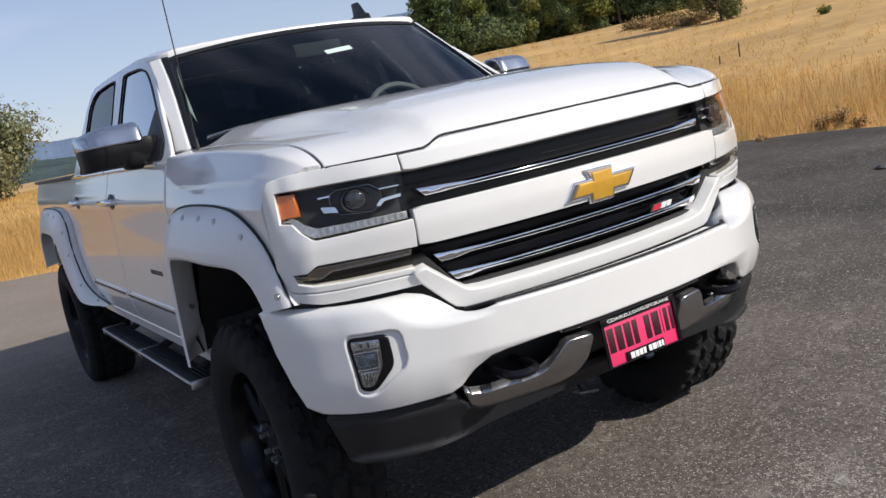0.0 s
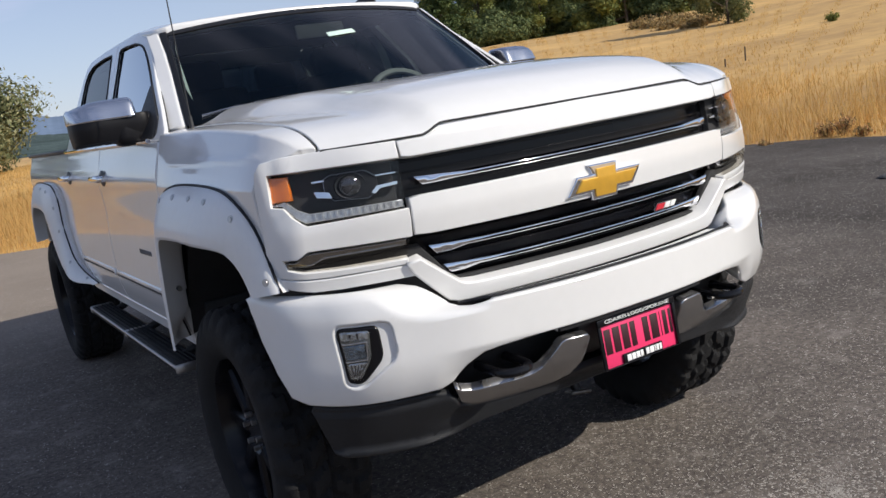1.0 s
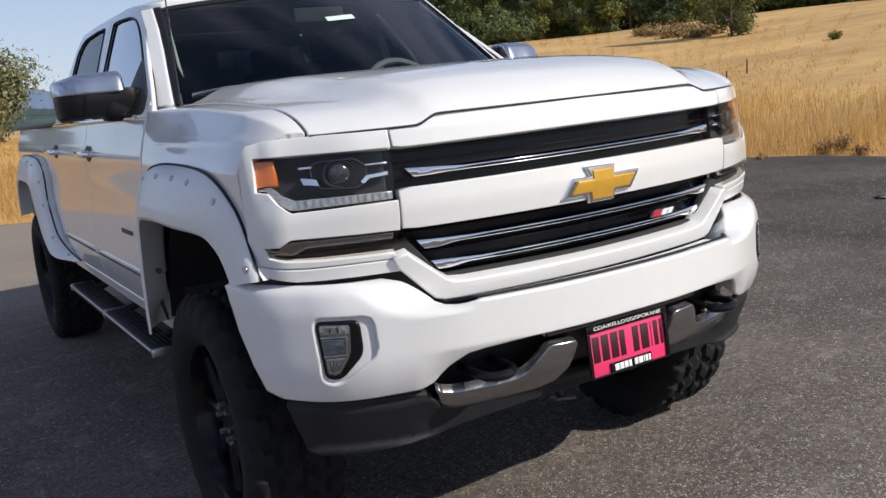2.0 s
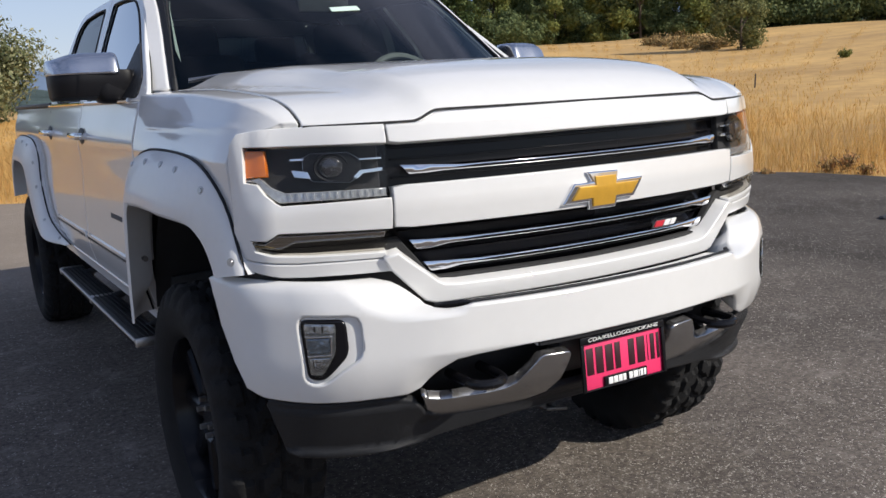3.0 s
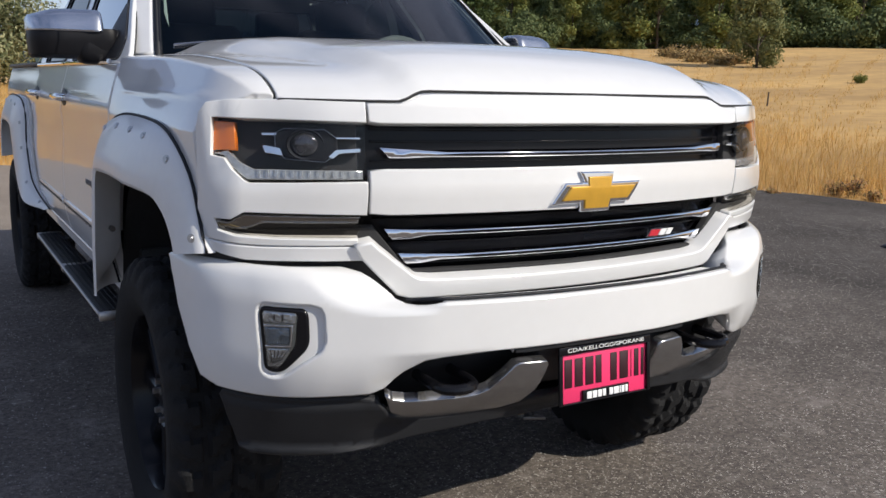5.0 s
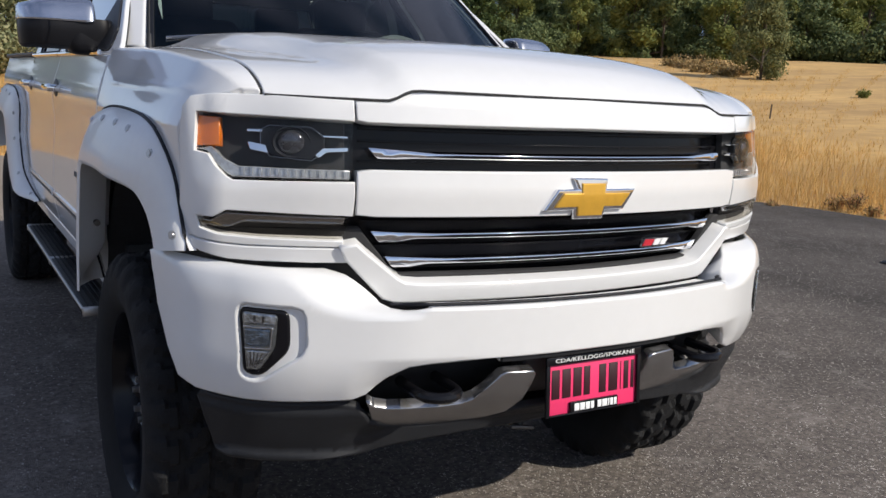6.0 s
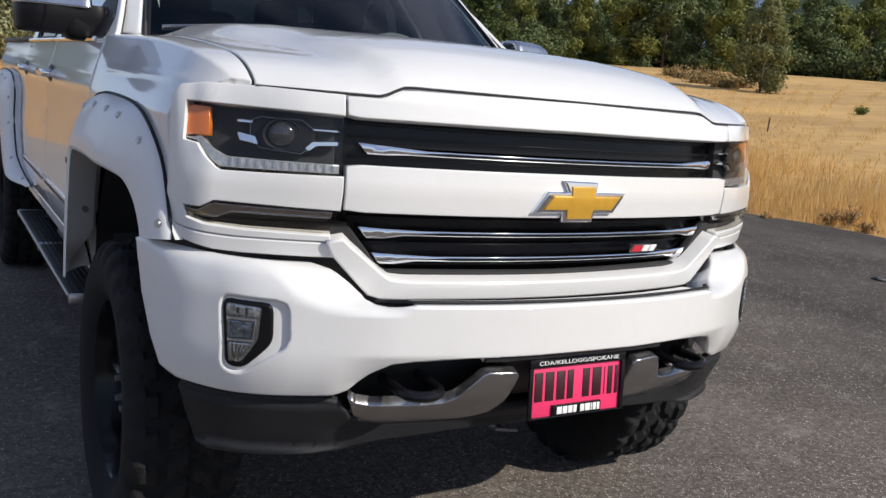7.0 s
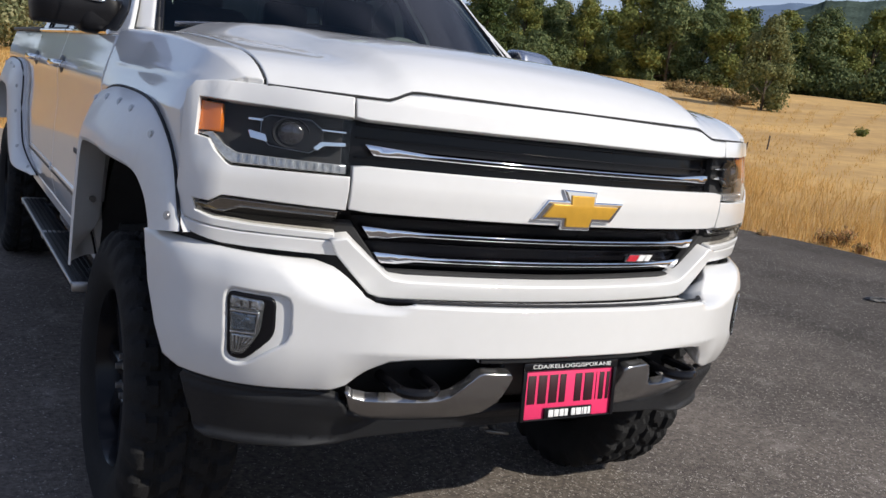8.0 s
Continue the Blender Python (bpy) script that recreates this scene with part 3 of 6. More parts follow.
def ws_map(X, t):
    """Windscreen and pillars: X across at the base, t from base to roof."""
    yb, yt = 1.30 + 0.43 * X * X, 2.02 + 0.12 * X * X
    zb, zt = 1.525 - 0.01 * X * X, 1.985 - 0.057 * X * X
    wrap = 0.5 * max(0.0, abs(X) - 0.80)
    return X * (1 - 0.199 * t) - math.copysign(0.22 * wrap, X), yb + (yt - yb) * t + wrap, zb + (zt - zb) * t + 0.03 * t * (1 - t) + 0.09 * wrap


def roof_z(x, y):
    e = abs(x) / 0.735
    top = 1.990 + 0.042 * smooth01((y - 1.95) / 0.6) - 0.030 * smooth01((y - 3.2) / 0.5)
    return top - 0.032 * e * e - 0.02 * max(0.0, e - 0.85) / 0.15


def roof_map(x, y):
    return x, y, roof_z(x, y)


def glass_side(s):
    """Greenhouse side, leaning in above the belt."""
    return lambda y, z: (s * (0.945 - 0.43 * (z - 1.48) - 0.08 * (z - 1.48) ** 2 - 0.30 * max(0.0, 1.95 - y) ** 2 - 0.25 * (z - 1.48) * max(0.0, 2.6 - y) ** 2), y, z)


truck = thing("pickup_truck", "white lifted crew-cab pickup truck with flared wheel arches parked on asphalt", "pickup truck")

# nose, centre part
header = both([(0, 1.337), (0.60, 1.334), (0.6255, 1.338), (0.6265, 1.382), (0.552, 1.382), (0.530, 1.387), (0.490, 1.404), (0.462, 1.407), (0, 1.411)])
panel("header_panel", header, nose, PAINT, truck, r=0.003, depth=0.05, step=0.04)
midbar = both([(0, 1.228), (0.59, 1.226), (0.6265, 1.222), (0.6255, 1.117), (0.58, 1.113), (0, 1.113)])
panel("grille_crossbar", midbar, nose, PAINT, truck, r=0.004, depth=0.06, step=0.04)
lower = both([(0, 0.895), (0.47, 0.896), (0.515, 0.897), (0.545, 0.906), (0.610, 0.971), (0.640, 1.003), (0.660, 1.040), (0.620, 1.048), (0.600, 1.030), (0.511, 0.959), (0.491, 0.949), (0.45, 0.945), (0, 0.942)])
panel("grille_surround", lower, deeper(nose, -0.014), PAINT, truck, "white U-shaped grille surround", r=0.006, depth=0.07, step=0.04)
backing = both([(0, 0.925), (0.50, 0.925), (0.64, 1.05), (0.64, 1.35), (0, 1.355)])
panel("grille_backing", backing, deeper(nose, 0.075), GLOSSK, truck, "gloss black grille insert", r=0.004, depth=0.02, step=0.08)
for z0, z1, w in ((1.286, 1.291, 0.60), (1.316, 1.321, 0.60), (1.238, 1.242, 0.60), (1.092, 1.097, 0.59), (1.030, 1.034, 0.55), (0.974, 0.978, 0.49)):
    panel("grille_rib", both([(0, z0), (w, z0), (w, z1), (0, z1)]), deeper(nose, 0.060), GLOSSK, truck, r=0.0015, depth=0.02, step=0.08)
def bar_map(zm):
    """A grille bar's rounded face about the height zm, its broad ends leaning back above and below."""
    def f(u, z):
        x, y, _ = nose(u, zm)
        d = abs(z - zm)
        return x, y + 0.030 + 46.0 * min(d, 0.007) ** 2 + 0.45 * max(0.0, d - 0.007), z
    return f


for tip, wide, zm, up, dn in ((0.588, 0.47, 1.258, 0.017, 0.002), (0.572, 0.46, 1.061, 0.013, 0.008), (0.530, 0.42, 0.995, 0.014, 0.007)):
    lp = both([(0, zm - 0.0064), (wide, zm - 0.0064), (wide + 0.05, zm - 0.007 - dn), (tip - 0.022, zm - 0.007 - dn), (tip, zm + up), (wide + 0.04, zm + up * 0.75), (wide - 0.05, zm + 0.0068), (0, zm + 0.0064)])
    bar = panel("chrome_bar", lp, bar_map(zm), CHROME, truck, "chrome grille bar with broad ends", r=0.0012, depth=0.035, step=0.05)
    panel("groove", both([(0, zm - 0.0040), (wide - 0.10, zm - 0.0036), (wide - 0.01, zm + 0.0006), (wide - 0.10, zm + 0.0036), (0, zm + 0.0038)]), deeper(bar_map(zm), -0.0012), GLOSSK, bar, r=0.0004, depth=0.004, step=0.08)

# emblem: plain cross shape, chrome rim and gold face
EMB = [(-0.146, 1.127), (-0.108, 1.185), (-0.043, 1.185), (-0.060, 1.214), (0.053, 1.212), (0.050, 1.185), (0.152, 1.185), (0.116, 1.128), (0.052, 1.128), (0.046, 1.104), (-0.052, 1.104), (-0.055, 1.128)]
emb = panel("emblem", EMB, deeper(nose, -0.012), CHROME, truck, "chrome-rimmed gold cross emblem", r=0.005, depth=0.02, step=0.03)
FACE = [(-0.117, 1.137), (-0.092, 1.175), (-0.034, 1.175), (-0.036, 1.200), (0.041, 1.200), (0.040, 1.175), (0.130, 1.175), (0.104, 1.138), (0.042, 1.138), (0.038, 1.114), (-0.042, 1.114), (-0.045, 1.138)]
panel("emblem_face", FACE, deeper(nose, -0.017), GOLD, emb, "gold face", r=0.003, depth=0.008, step=0.03)
# trim badge as plain slanted shapes
badge = panel("trim_badge", [(0.256, 1.006), (0.270, 1.031), (0.374, 1.028), (0.362, 1.002)], deeper(nose, 0.024), RINGM, truck, "red and silver trim badge on a dark base", r=0.002, depth=0.012, step=0.03)
for x0, x1, mt in ((0.260, 0.298, REDB), (0.303, 0.328, WHITEINK), (0.334, 0.356, WHITEINK)):
    panel("badge_bar", [(x0, 1.0095), (x0 + 0.010, 1.0275), (x1 + 0.010, 1.0265), (x1, 1.0085)], deeper(nose, 0.021), mt, badge, "red slanted bar" if mt is REDB else "silver slanted bar", r=0.0008, depth=0.004, step=0.02)

# corner caps with lamps, both sides
CAP = [(0.6305, 1.384), (0.82, 1.387), (0.93, 1.385), (1.010, 1.376), (1.040, 1.352), (1.052, 1.300), (1.054, 1.10), (1.052, 1.056), (0.98, 1.046), (0.911, 1.040), (0.854, 1.0365), (0.650, 1.0375), (0.646, 1.045),
       (0.646, 1.053), (0.83, 1.0545), (0.92, 1.060), (0.975, 1.071), (0.992, 1.100), (0.936, 1.099), (0.896, 1.118), (0.6305, 1.114), (0.6305, 1.196), (0.889, 1.190), (0.934, 1.220), (0.958, 1.246), (1.000, 1.251), (0.994, 1.340), (0.6305, 1.336)]
FILL = [(1.049, 1.052), (0.98, 1.0425), (0.911, 1.0365), (0.854, 1.033), (0.650, 1.034), (0.642, 1.028), (0.612, 0.998), (0.703, 0.997), (0.828, 0.996), (0.889, 0.999), (0.973, 1.013), (1.043, 1.032)]
HEAD = [(0.986, 1.3365), (0.6335, 1.3325), (0.6335, 1.1985), (0.886, 1.1935), (0.929, 1.2245), (0.954, 1.2505), (0.992, 1.2545)]
LOWL = [(0.986, 1.0965), (0.934, 1.0955), (0.895, 1.1145), (0.634, 1.1105), (0.648, 1.0565), (0.83, 1.058), (0.918, 1.0635), (0.971, 1.074)]
for s in (-1, 1):
    panel("wing_cap", mirrored(CAP, s), nose, PAINT, truck, r=0.003, depth=0.06, step=0.04)
    panel("lower_filler", mirrored(FILL, s), nose, PAINT, truck, r=0.004, depth=0.05, step=0.04)
    lamp = panel("headlight", mirrored(HEAD, s), deeper(nose, 0.055), DEEP, truck, "headlight with black housing, projector and amber reflector", r=0.003, depth=0.02, step=0.06)
    panel("lens_cover", mirrored(HEAD, s), deeper(nose, 0.004), LENSG, lamp, "clear lamp cover", r=0.004, depth=0.006, step=0.04).visible_shadow = False
    panel("amber_reflector", mirrored([(0.981, 1.331), (0.914, 1.329), (0.912, 1.264), (0.984, 1.261)], s), deeper(nose, 0.018), AMBER, lamp, "amber reflector", r=0.003, depth=0.02, step=0.04)
    panel("light_strip", mirrored([(0.987, 1.254), (0.940, 1.262), (0.900, 1.236), (0.872, 1.221), (0.636, 1.221), (0.636, 1.200), (0.885, 1.196), (0.927, 1.226), (0.952, 1.250)], s), deeper(nose, 0.016), LED, lamp, "clear ribbed daytime light strip", r=0.003, depth=0.02, step=0.03)
    for k in range(13):
        u0 = 0.645 + 0.018 * k
        panel("strip_rib", mirrored([(u0, 1.202), (u0 + 0.007, 1.202), (u0 + 0.007, 1.219), (u0, 1.219)], s), deeper(nose, 0.012), LEDR, lamp, r=0.001, depth=0.008, step=0.02)
    # angled black bezel round the projector
    panel("bezel", mirrored([(0.80, 1.252), (0.825, 1.272), (0.825, 1.312), (0.80, 1.324), (0.715, 1.324), (0.685, 1.300), (0.685, 1.272), (0.715, 1.243)], s), deeper(nose_low, 0.030), SEAL, lamp, r=0.006, depth=0.02, step=0.03)
    panel("chrome_strip", mirrored([(0.637, 1.3005), (0.692, 1.3005), (0.692, 1.305), (0.637, 1.305)], s), deeper(nose_low, 0.024), CHROME, lamp, r=0.001, depth=0.02, step=0.03)
    panel("chrome_strip", mirrored([(0.637, 1.2700), (0.684, 1.266), (0.700, 1.253), (0.709, 1.259), (0.692, 1.2755), (0.637, 1.2790)], s), deeper(nose_low, 0.024), CHROME, lamp, r=0.001, depth=0.02, step=0.03)
    panel("chrome_strip", mirrored([(0.820, 1.306), (0.852, 1.306), (0.852, 1.312), (0.820, 1.312)], s), deeper(nose_low, 0.024), CHROME, lamp, r=0.001, depth=0.02, step=0.03)
    panel("chrome_strip", mirrored([(0.808, 1.259), (0.846, 1.265), (0.852, 1.282), (0.846, 1.283), (0.814, 1.277)], s), deeper(nose_low, 0.022), CHROME, lamp, r=0.001, depth=0.02, step=0.03)
    panel("bezel_line", mirrored([(0.692, 1.3025), (0.716, 1.3215), (0.800, 1.3215), (0.800, 1.3235), (0.715, 1.3235), (0.690, 1.3045)], s), deeper(nose_low, 0.024), RINGM, lamp, r=0.0005, depth=0.02, step=0.03)
    panel("bezel_line", mirrored([(0.700, 1.257), (0.716, 1.2445), (0.800, 1.2505), (0.800, 1.2525), (0.717, 1.2465), (0.702, 1.259)], s), deeper(nose_low, 0.024), RINGM, lamp, r=0.0005, depth=0.02, step=0.03)
    panel("bezel_line", mirrored([(0.800, 1.3235), (0.8225, 1.312), (0.8225, 1.270), (0.800, 1.2505), (0.8025, 1.2500), (0.8250, 1.2690), (0.8250, 1.3130), (0.8020, 1.3250)], s), deeper(nose_low, 0.024), RINGM, lamp, r=0.0005, depth=0.02, step=0.03)
    px, py, pz = nose(s * 0.757, 1.280)
    turn = pose(px, py + 0.028, pz, 0, 0, s * 21)
    b = lathe_mesh([(0.038, 0.03), (0.038, 0.0), (0.036, -0.004), (0.033, -0.002), (0.031, 0.004)], 32, "y")
    b.transform(turn @ Matrix.Diagonal((1.20, 1, 0.98, 1)))
    part("projector_ring", b, SEAL, lamp, "black projector ring")
    b = bmesh.new()
    bmesh.ops.create_uvsphere(b, u_segments=24, v_segments=12, radius=0.029)
    bmesh.ops.scale(b, vec=(1.08, 0.45, 0.98), verts=b.verts)
    b.transform(turn)
    part("projector_lens", b, LENSBALL, lamp, "glass projector lens")
    low = panel("lower_lamp", mirrored(LOWL, s), deeper(nose, 0.040), BLACKP, truck, "slim lower lamp with smoked cover", r=0.003, depth=0.02, step=0.06)
    panel("lens_cover", mirrored(LOWL, s), deeper(nose, 0.004), SMOKEG, low, "smoked lamp cover", r=0.004, depth=0.006, step=0.04).visible_shadow = False
    panel("reflector", mirrored([(0.980, 1.092), (0.932, 1.090), (0.893, 1.110), (0.640, 1.107), (0.642, 1.091), (0.856, 1.090), (0.888, 1.074), (0.960, 1.080)], s), deeper(nose, 0.020), REFL, low, "silver reflector", r=0.003, depth=0.02, step=0.04)
    panel("amber_insert", mirrored([(0.972, 1.088), (0.930, 1.086), (0.900, 1.080), (0.890, 1.075), (0.960, 1.081)], s), deeper(nose, 0.016), LAMPY, low, "yellowish lamp insert", r=0.002, depth=0.02, step=0.04)
    panel("chrome_strip", mirrored([(0.645, 1.0925), (0.855, 1.0915), (0.888, 1.0755), (0.955, 1.080), (0.955, 1.0825), (0.887, 1.078), (0.857, 1.0940), (0.645, 1.0950)], s), deeper(nose, 0.013), CHROME, low, "thin chrome strip", r=0.0006, depth=0.006, step=0.04)

# dark filler behind the gap over the bumper
panel("gap_filler", both([(0, 0.86), (1.0, 0.86), (1.10, 0.93), (1.10, 1.07), (0.60, 1.08), (0.50, 0.962), (0, 0.957)]), deeper(nose, 0.035), DEEP, truck, "black filler behind the bumper gap", r=0.003, depth=0.02, step=0.08)

# bumper with lamp pockets
BUMP = both([(0, 0.781), (0.34, 0.778), (0.475, 0.770), (0.523, 0.763), (0.564, 0.736), (0.606, 0.688), (0.640, 0.675), (0.90, 0.671), (1.06, 0.672), (1.125, 0.690), (1.175, 0.760), (1.218, 0.860), (1.238, 0.945), (1.238, 0.988), (1.18, 1.014), (1.05, 1.018), (0.92, 1.014), (0.70, 1.012), (0.662, 0.994), (0.596, 0.930), (0.573, 0.919), (0.545, 0.914), (0, 0.916)])
FOGH = [(0.945, 0.912), (0.764, 0.910), (0.760, 0.806), (0.812, 0.776), (0.876, 0.730), (0.930, 0.738)]
FOG = [(0.940, 0.907), (0.800, 0.905), (0.796, 0.812), (0.872, 0.738), (0.924, 0.745)]
bumper = panel("front_bumper", [BUMP, soft_corners(FOGH, 0.03), soft_corners(mirrored(FOGH, -1), 0.03)], bumper_map, PAINT, truck, "white steel front bumper", r=0.009, depth=0.085, step=0.0125)
# black strip laid in the gap over the bumper in place of its shade
EDGE_UP = resample([(-0.552, 0.919), (-0.530, 0.919), (0, 0.920), (0.530, 0.919), (0.552, 0.919)], 80)
strip = []
for u, z in EDGE_UP:
    x, y, z = bumper_map(float(u), float(z))
    strip.append((x, y + 0.014, z))
part("bumper_gap_shade", tube_mesh(strip, 0.0042, 8), SEAL, truck, "black strip standing in for shade between bumper and grille")
for s in (-1, 1):
    panel("lamp_pocket", soft_corners(mirrored(inward([(0.96, 0.925), (0.725, 0.925), (0.72, 0.785), (0.79, 0.765), (0.87, 0.715), (0.945, 0.722)], 0.0), s), 0.02), deeper(bumper_map, 0.014), PAINT, bumper, "white pocket round the fog lamp", r=0.003, depth=0.02, step=0.04)
    fog = panel("fog_lamp", soft_corners(mirrored(FOG, s), 0.024), deeper(bumper_map, 0.006), GLOSSK, truck, "fog lamp in a black bezel", r=0.008, depth=0.05, step=0.04)
    panel("reflector_backing", soft_corners(mirrored([(0.928, 0.897), (0.830, 0.895), (0.836, 0.818), (0.877, 0.757), (0.914, 0.759)], s), 0.012), deeper(bumper_map, 0.0045), FOGB, fog, "grey ribbed lamp backing", r=0.002, depth=0.02, step=0.04)
    for lp, mt, lab in (([(0.926, 0.896), (0.834, 0.894), (0.836, 0.868), (0.925, 0.868)], FOGM, "silver lamp reflector"),
                        ([(0.922, 0.858), (0.850, 0.860), (0.852, 0.818), (0.919, 0.814)], FOGD, "blue-grey lamp window"),
                        ([(0.917, 0.806), (0.846, 0.810), (0.878, 0.760), (0.911, 0.760)], FOGM, "silver lamp reflector")):
        panel("lamp_element", soft_corners(mirrored(lp, s), 0.008), deeper(bumper_map, 0.002), mt, fog, lab, r=0.005, depth=0.012, step=0.012)
    panel("lamp_frame", mirrored([(0.925, 0.863), (0.844, 0.865), (0.848, 0.812), (0.921, 0.808), (0.921, 0.812), (0.852, 0.816), (0.848, 0.861), (0.925, 0.859)], s), deeper(bumper_map, 0.0005), CHROME, fog, "chrome frame", r=0.001, depth=0.008, step=0.03)
    for u0, u1 in ((0.868, 0.874), (0.892, 0.897)):
        panel("lamp_rib", mirrored([(u1, 0.890), (u0, 0.890), (u0, 0.874), (u1, 0.874)], s), deeper(bumper_map, 0.0008), RINGM, fog, r=0.0008, depth=0.008, step=0.03)
    for k in range(5):
        u0 = 0.856 + 0.012 * k
        panel("lamp_rib", mirrored([(u0 + 0.004, 0.802), (u0, 0.802), (0.884 + 0.004 * k, 0.770), (0.886 + 0.004 * k, 0.770)], s), deeper(bumper_map, 0.0008), RINGM, fog, r=0.0006, depth=0.008, step=0.03)
    panel("lens_cover", soft_corners(mirrored([(0.929, 0.898), (0.829, 0.896), (0.835, 0.817), (0.877, 0.755), (0.915, 0.757)], s), 0.012), deeper(bumper_map, -0.002), LENSG, fog, "clear lamp cover", r=0.002, depth=0.004, step=0.04).visible_shadow = False
    chrome = [(0.606, 0.671), (0.582, 0.655), (0.545, 0.646), (0.415, 0.645), (0.365, 0.650), (0.338, 0.664), (0.290, 0.735), (0.276, 0.741), (0.200, 0.738), (0.190, 0.728), (0.194, 0.645), (0.215, 0.600), (0.27, 0.582), (0.42, 0.573), (0.52, 0.579), (0.572, 0.606)]
    panel("tow_hook_surround", mirrored(chrome, s), bumper_low, SATIN, truck, "satin silver surround below the bumper", r=0.005, depth=0.03, step=0.03)
    # tow hook: a bent black bar
    hx = s * 0.445
    b = tube_mesh(resample([(hx - 0.05, 0.16, 0.70), (hx - 0.05, 0.06, 0.698), (hx - 0.035, 0.025, 0.697), (hx, 0.012, 0.697), (hx + 0.035, 0.025, 0.697), (hx + 0.05, 0.06, 0.698), (hx + 0.05, 0.16, 0.70)], 24), 0.014, 10)
    part("tow_hook", b, GLOSSK, truck, "black tow hook")
panel("intake_backing", both([(0, 0.560), (0.50, 0.556), (0.68, 0.560), (0.72, 0.82), (0, 0.82)]), deeper(bumper_low, 0.13), DEEP, truck, "black lower intake", r=0.003, depth=0.02, step=0.1)
panel("intake_trim", both([(0, 0.770), (0.29, 0.766), (0.29, 0.780), (0, 0.784)]), deeper(bumper_low, 0.010), GREYP, truck, r=0.003, depth=0.05, step=0.06)
panel("plate_mount", both([(0, 0.640), (0.205, 0.645), (0.198, 0.768), (0, 0.770)]), deeper(bumper_low, 0.046), BLACKP, truck, r=0.006, depth=0.05, step=0.05)
def val_map(u, z):
    """Lower valance: like the bumper in the middle, steeper at the ends, with a lip along its foot."""
    x, y, low = bumper_low(u, max(z, 0.577))
    y += 0.25 * max(0.0, 0.577 - z)
    low += min(0.0, z - 0.577)
    xe, ye, _ = bumper_low(u, 0.75)
    ye += 0.022 + 0.50 * max(0.0, 0.70 - z) - 0.018 * smooth01((0.520 - z) / 0.018)
    ye += 0.016 * smooth01((z - 0.626) / 0.030) - 0.004
    w = smooth01((abs(u) - 0.45) / 0.25)
    return x + (xe - x) * w, y + (ye - y) * w, low


VAL = both([(0, 0.618), (0.195, 0.610), (0.27, 0.585), (0.42, 0.577), (0.52, 0.582), (0.576, 0.604), (0.614, 0.654), (0.66, 0.664), (0.98, 0.664), (1.035, 0.668), (1.045, 0.650), (1.02, 0.600), (0.985, 0.545), (0.965, 0.507), (0.93, 0.493), (0.826, 0.494), (0.72, 0.495), (0.655, 0.499), (0.58, 0.508), (0.5, 0.520), (0.3, 0.543), (0, 0.556)])
panel("valance", VAL, val_map, GREYP, truck, "dark grey plastic lower valance", r=0.008, depth=0.02, step=0.025)
for s in (-1, 1):
    panel("bumper_tab", mirrored([(0.290, 0.7655), (0.222, 0.7655), (0.222, 0.7790), (0.290, 0.7785)], s), deeper(bumper_low, 0.022), PAINT, bumper, r=0.002, depth=0.02, step=0.03)
# plate: pink, in a black frame; the dealer's words stay plain bars
plate = group_part("license_plate", truck, "pink dealer plate in a black frame")
ptilt = pose(-0.002, 0.006, 0.686, -5, 0, 0) @ Matrix.Diagonal((1.0, 1, 0.91, 1))


def on_plate(name, x0, z0, x1, z1, d, th, mat, parent, bevel=0.002, label=""):
    b = box_mesh((x1 - x0, th, z1 - z0), ((x0 + x1) / 2, d, (z0 + z1) / 2), bevel)
    b.transform(ptilt)
    return part(name, b, mat, parent, label)


b = bmesh.new()
for x0, z0, x1, z1 in ((-0.158, 0.062, 0.158, 0.086), (-0.158, -0.086, -0.146, 0.062), (0.146, -0.086, 0.158, 0.062), (-0.146, -0.086, 0.146, -0.081), (-0.080, -0.081, 0.080, -0.050)):
    b = box_mesh((x1 - x0, 0.008, z1 - z0), ((x0 + x1) / 2, -0.006, (z0 + z1) / 2), 0.002, bm=b)
b.transform(ptilt)
pframe = part("plate_frame", b, GLOSSK, plate, "black plate frame")
on_plate("plate_face", -0.150, -0.083, 0.150, 0.080, 0.0, 0.003, PINK, plate, 0.001, "pink plate face")
xs = [(-0.138, -0.108), (-0.104, -0.072), (-0.068, -0.036), (-0.033, -0.008), (0.018, 0.046), (0.051, 0.086), (0.091, 0.098), (0.103, 0.124), (0.128, 0.143)]
for x0, x1 in xs:
    on_plate("print_bar", x0 + 0.002, -0.037, x1 - 0.003, 0.047, -0.0022, 0.0016, DARKINK, plate, 0.0004)
for x0, x1 in ((-0.068, -0.052), (-0.049, -0.034), (-0.031, -0.017), (-0.014, -0.003), (0.009, 0.022), (0.025, 0.042), (0.045, 0.049), (0.052, 0.062), (0.065, 0.074)):
    on_plate("print_bar", x0, -0.076, x1, -0.055, -0.0108, 0.0016, WHITEINK, pframe, 0.0004)


def lettering(name, text, size, m, mat, parent, label=""):
    """Raised words from the built-in font, as a mesh."""
    cu = bpy.data.curves.new(name, "FONT")
    cu.body, cu.size, cu.align_x, cu.align_y, cu.extrude = text, size, "CENTER", "CENTER", 0.0006
    tmp = bpy.data.objects.new(name, cu)
    me = bpy.data.meshes.new_from_object(tmp)
    bpy.data.objects.remove(tmp)
    me.transform(m)
    me.materials.clear()
    me.materials.append(mat)
    ob = new(name, me)
    ob.parent = parent
    if label:
        ob["label"] = label
    return ob


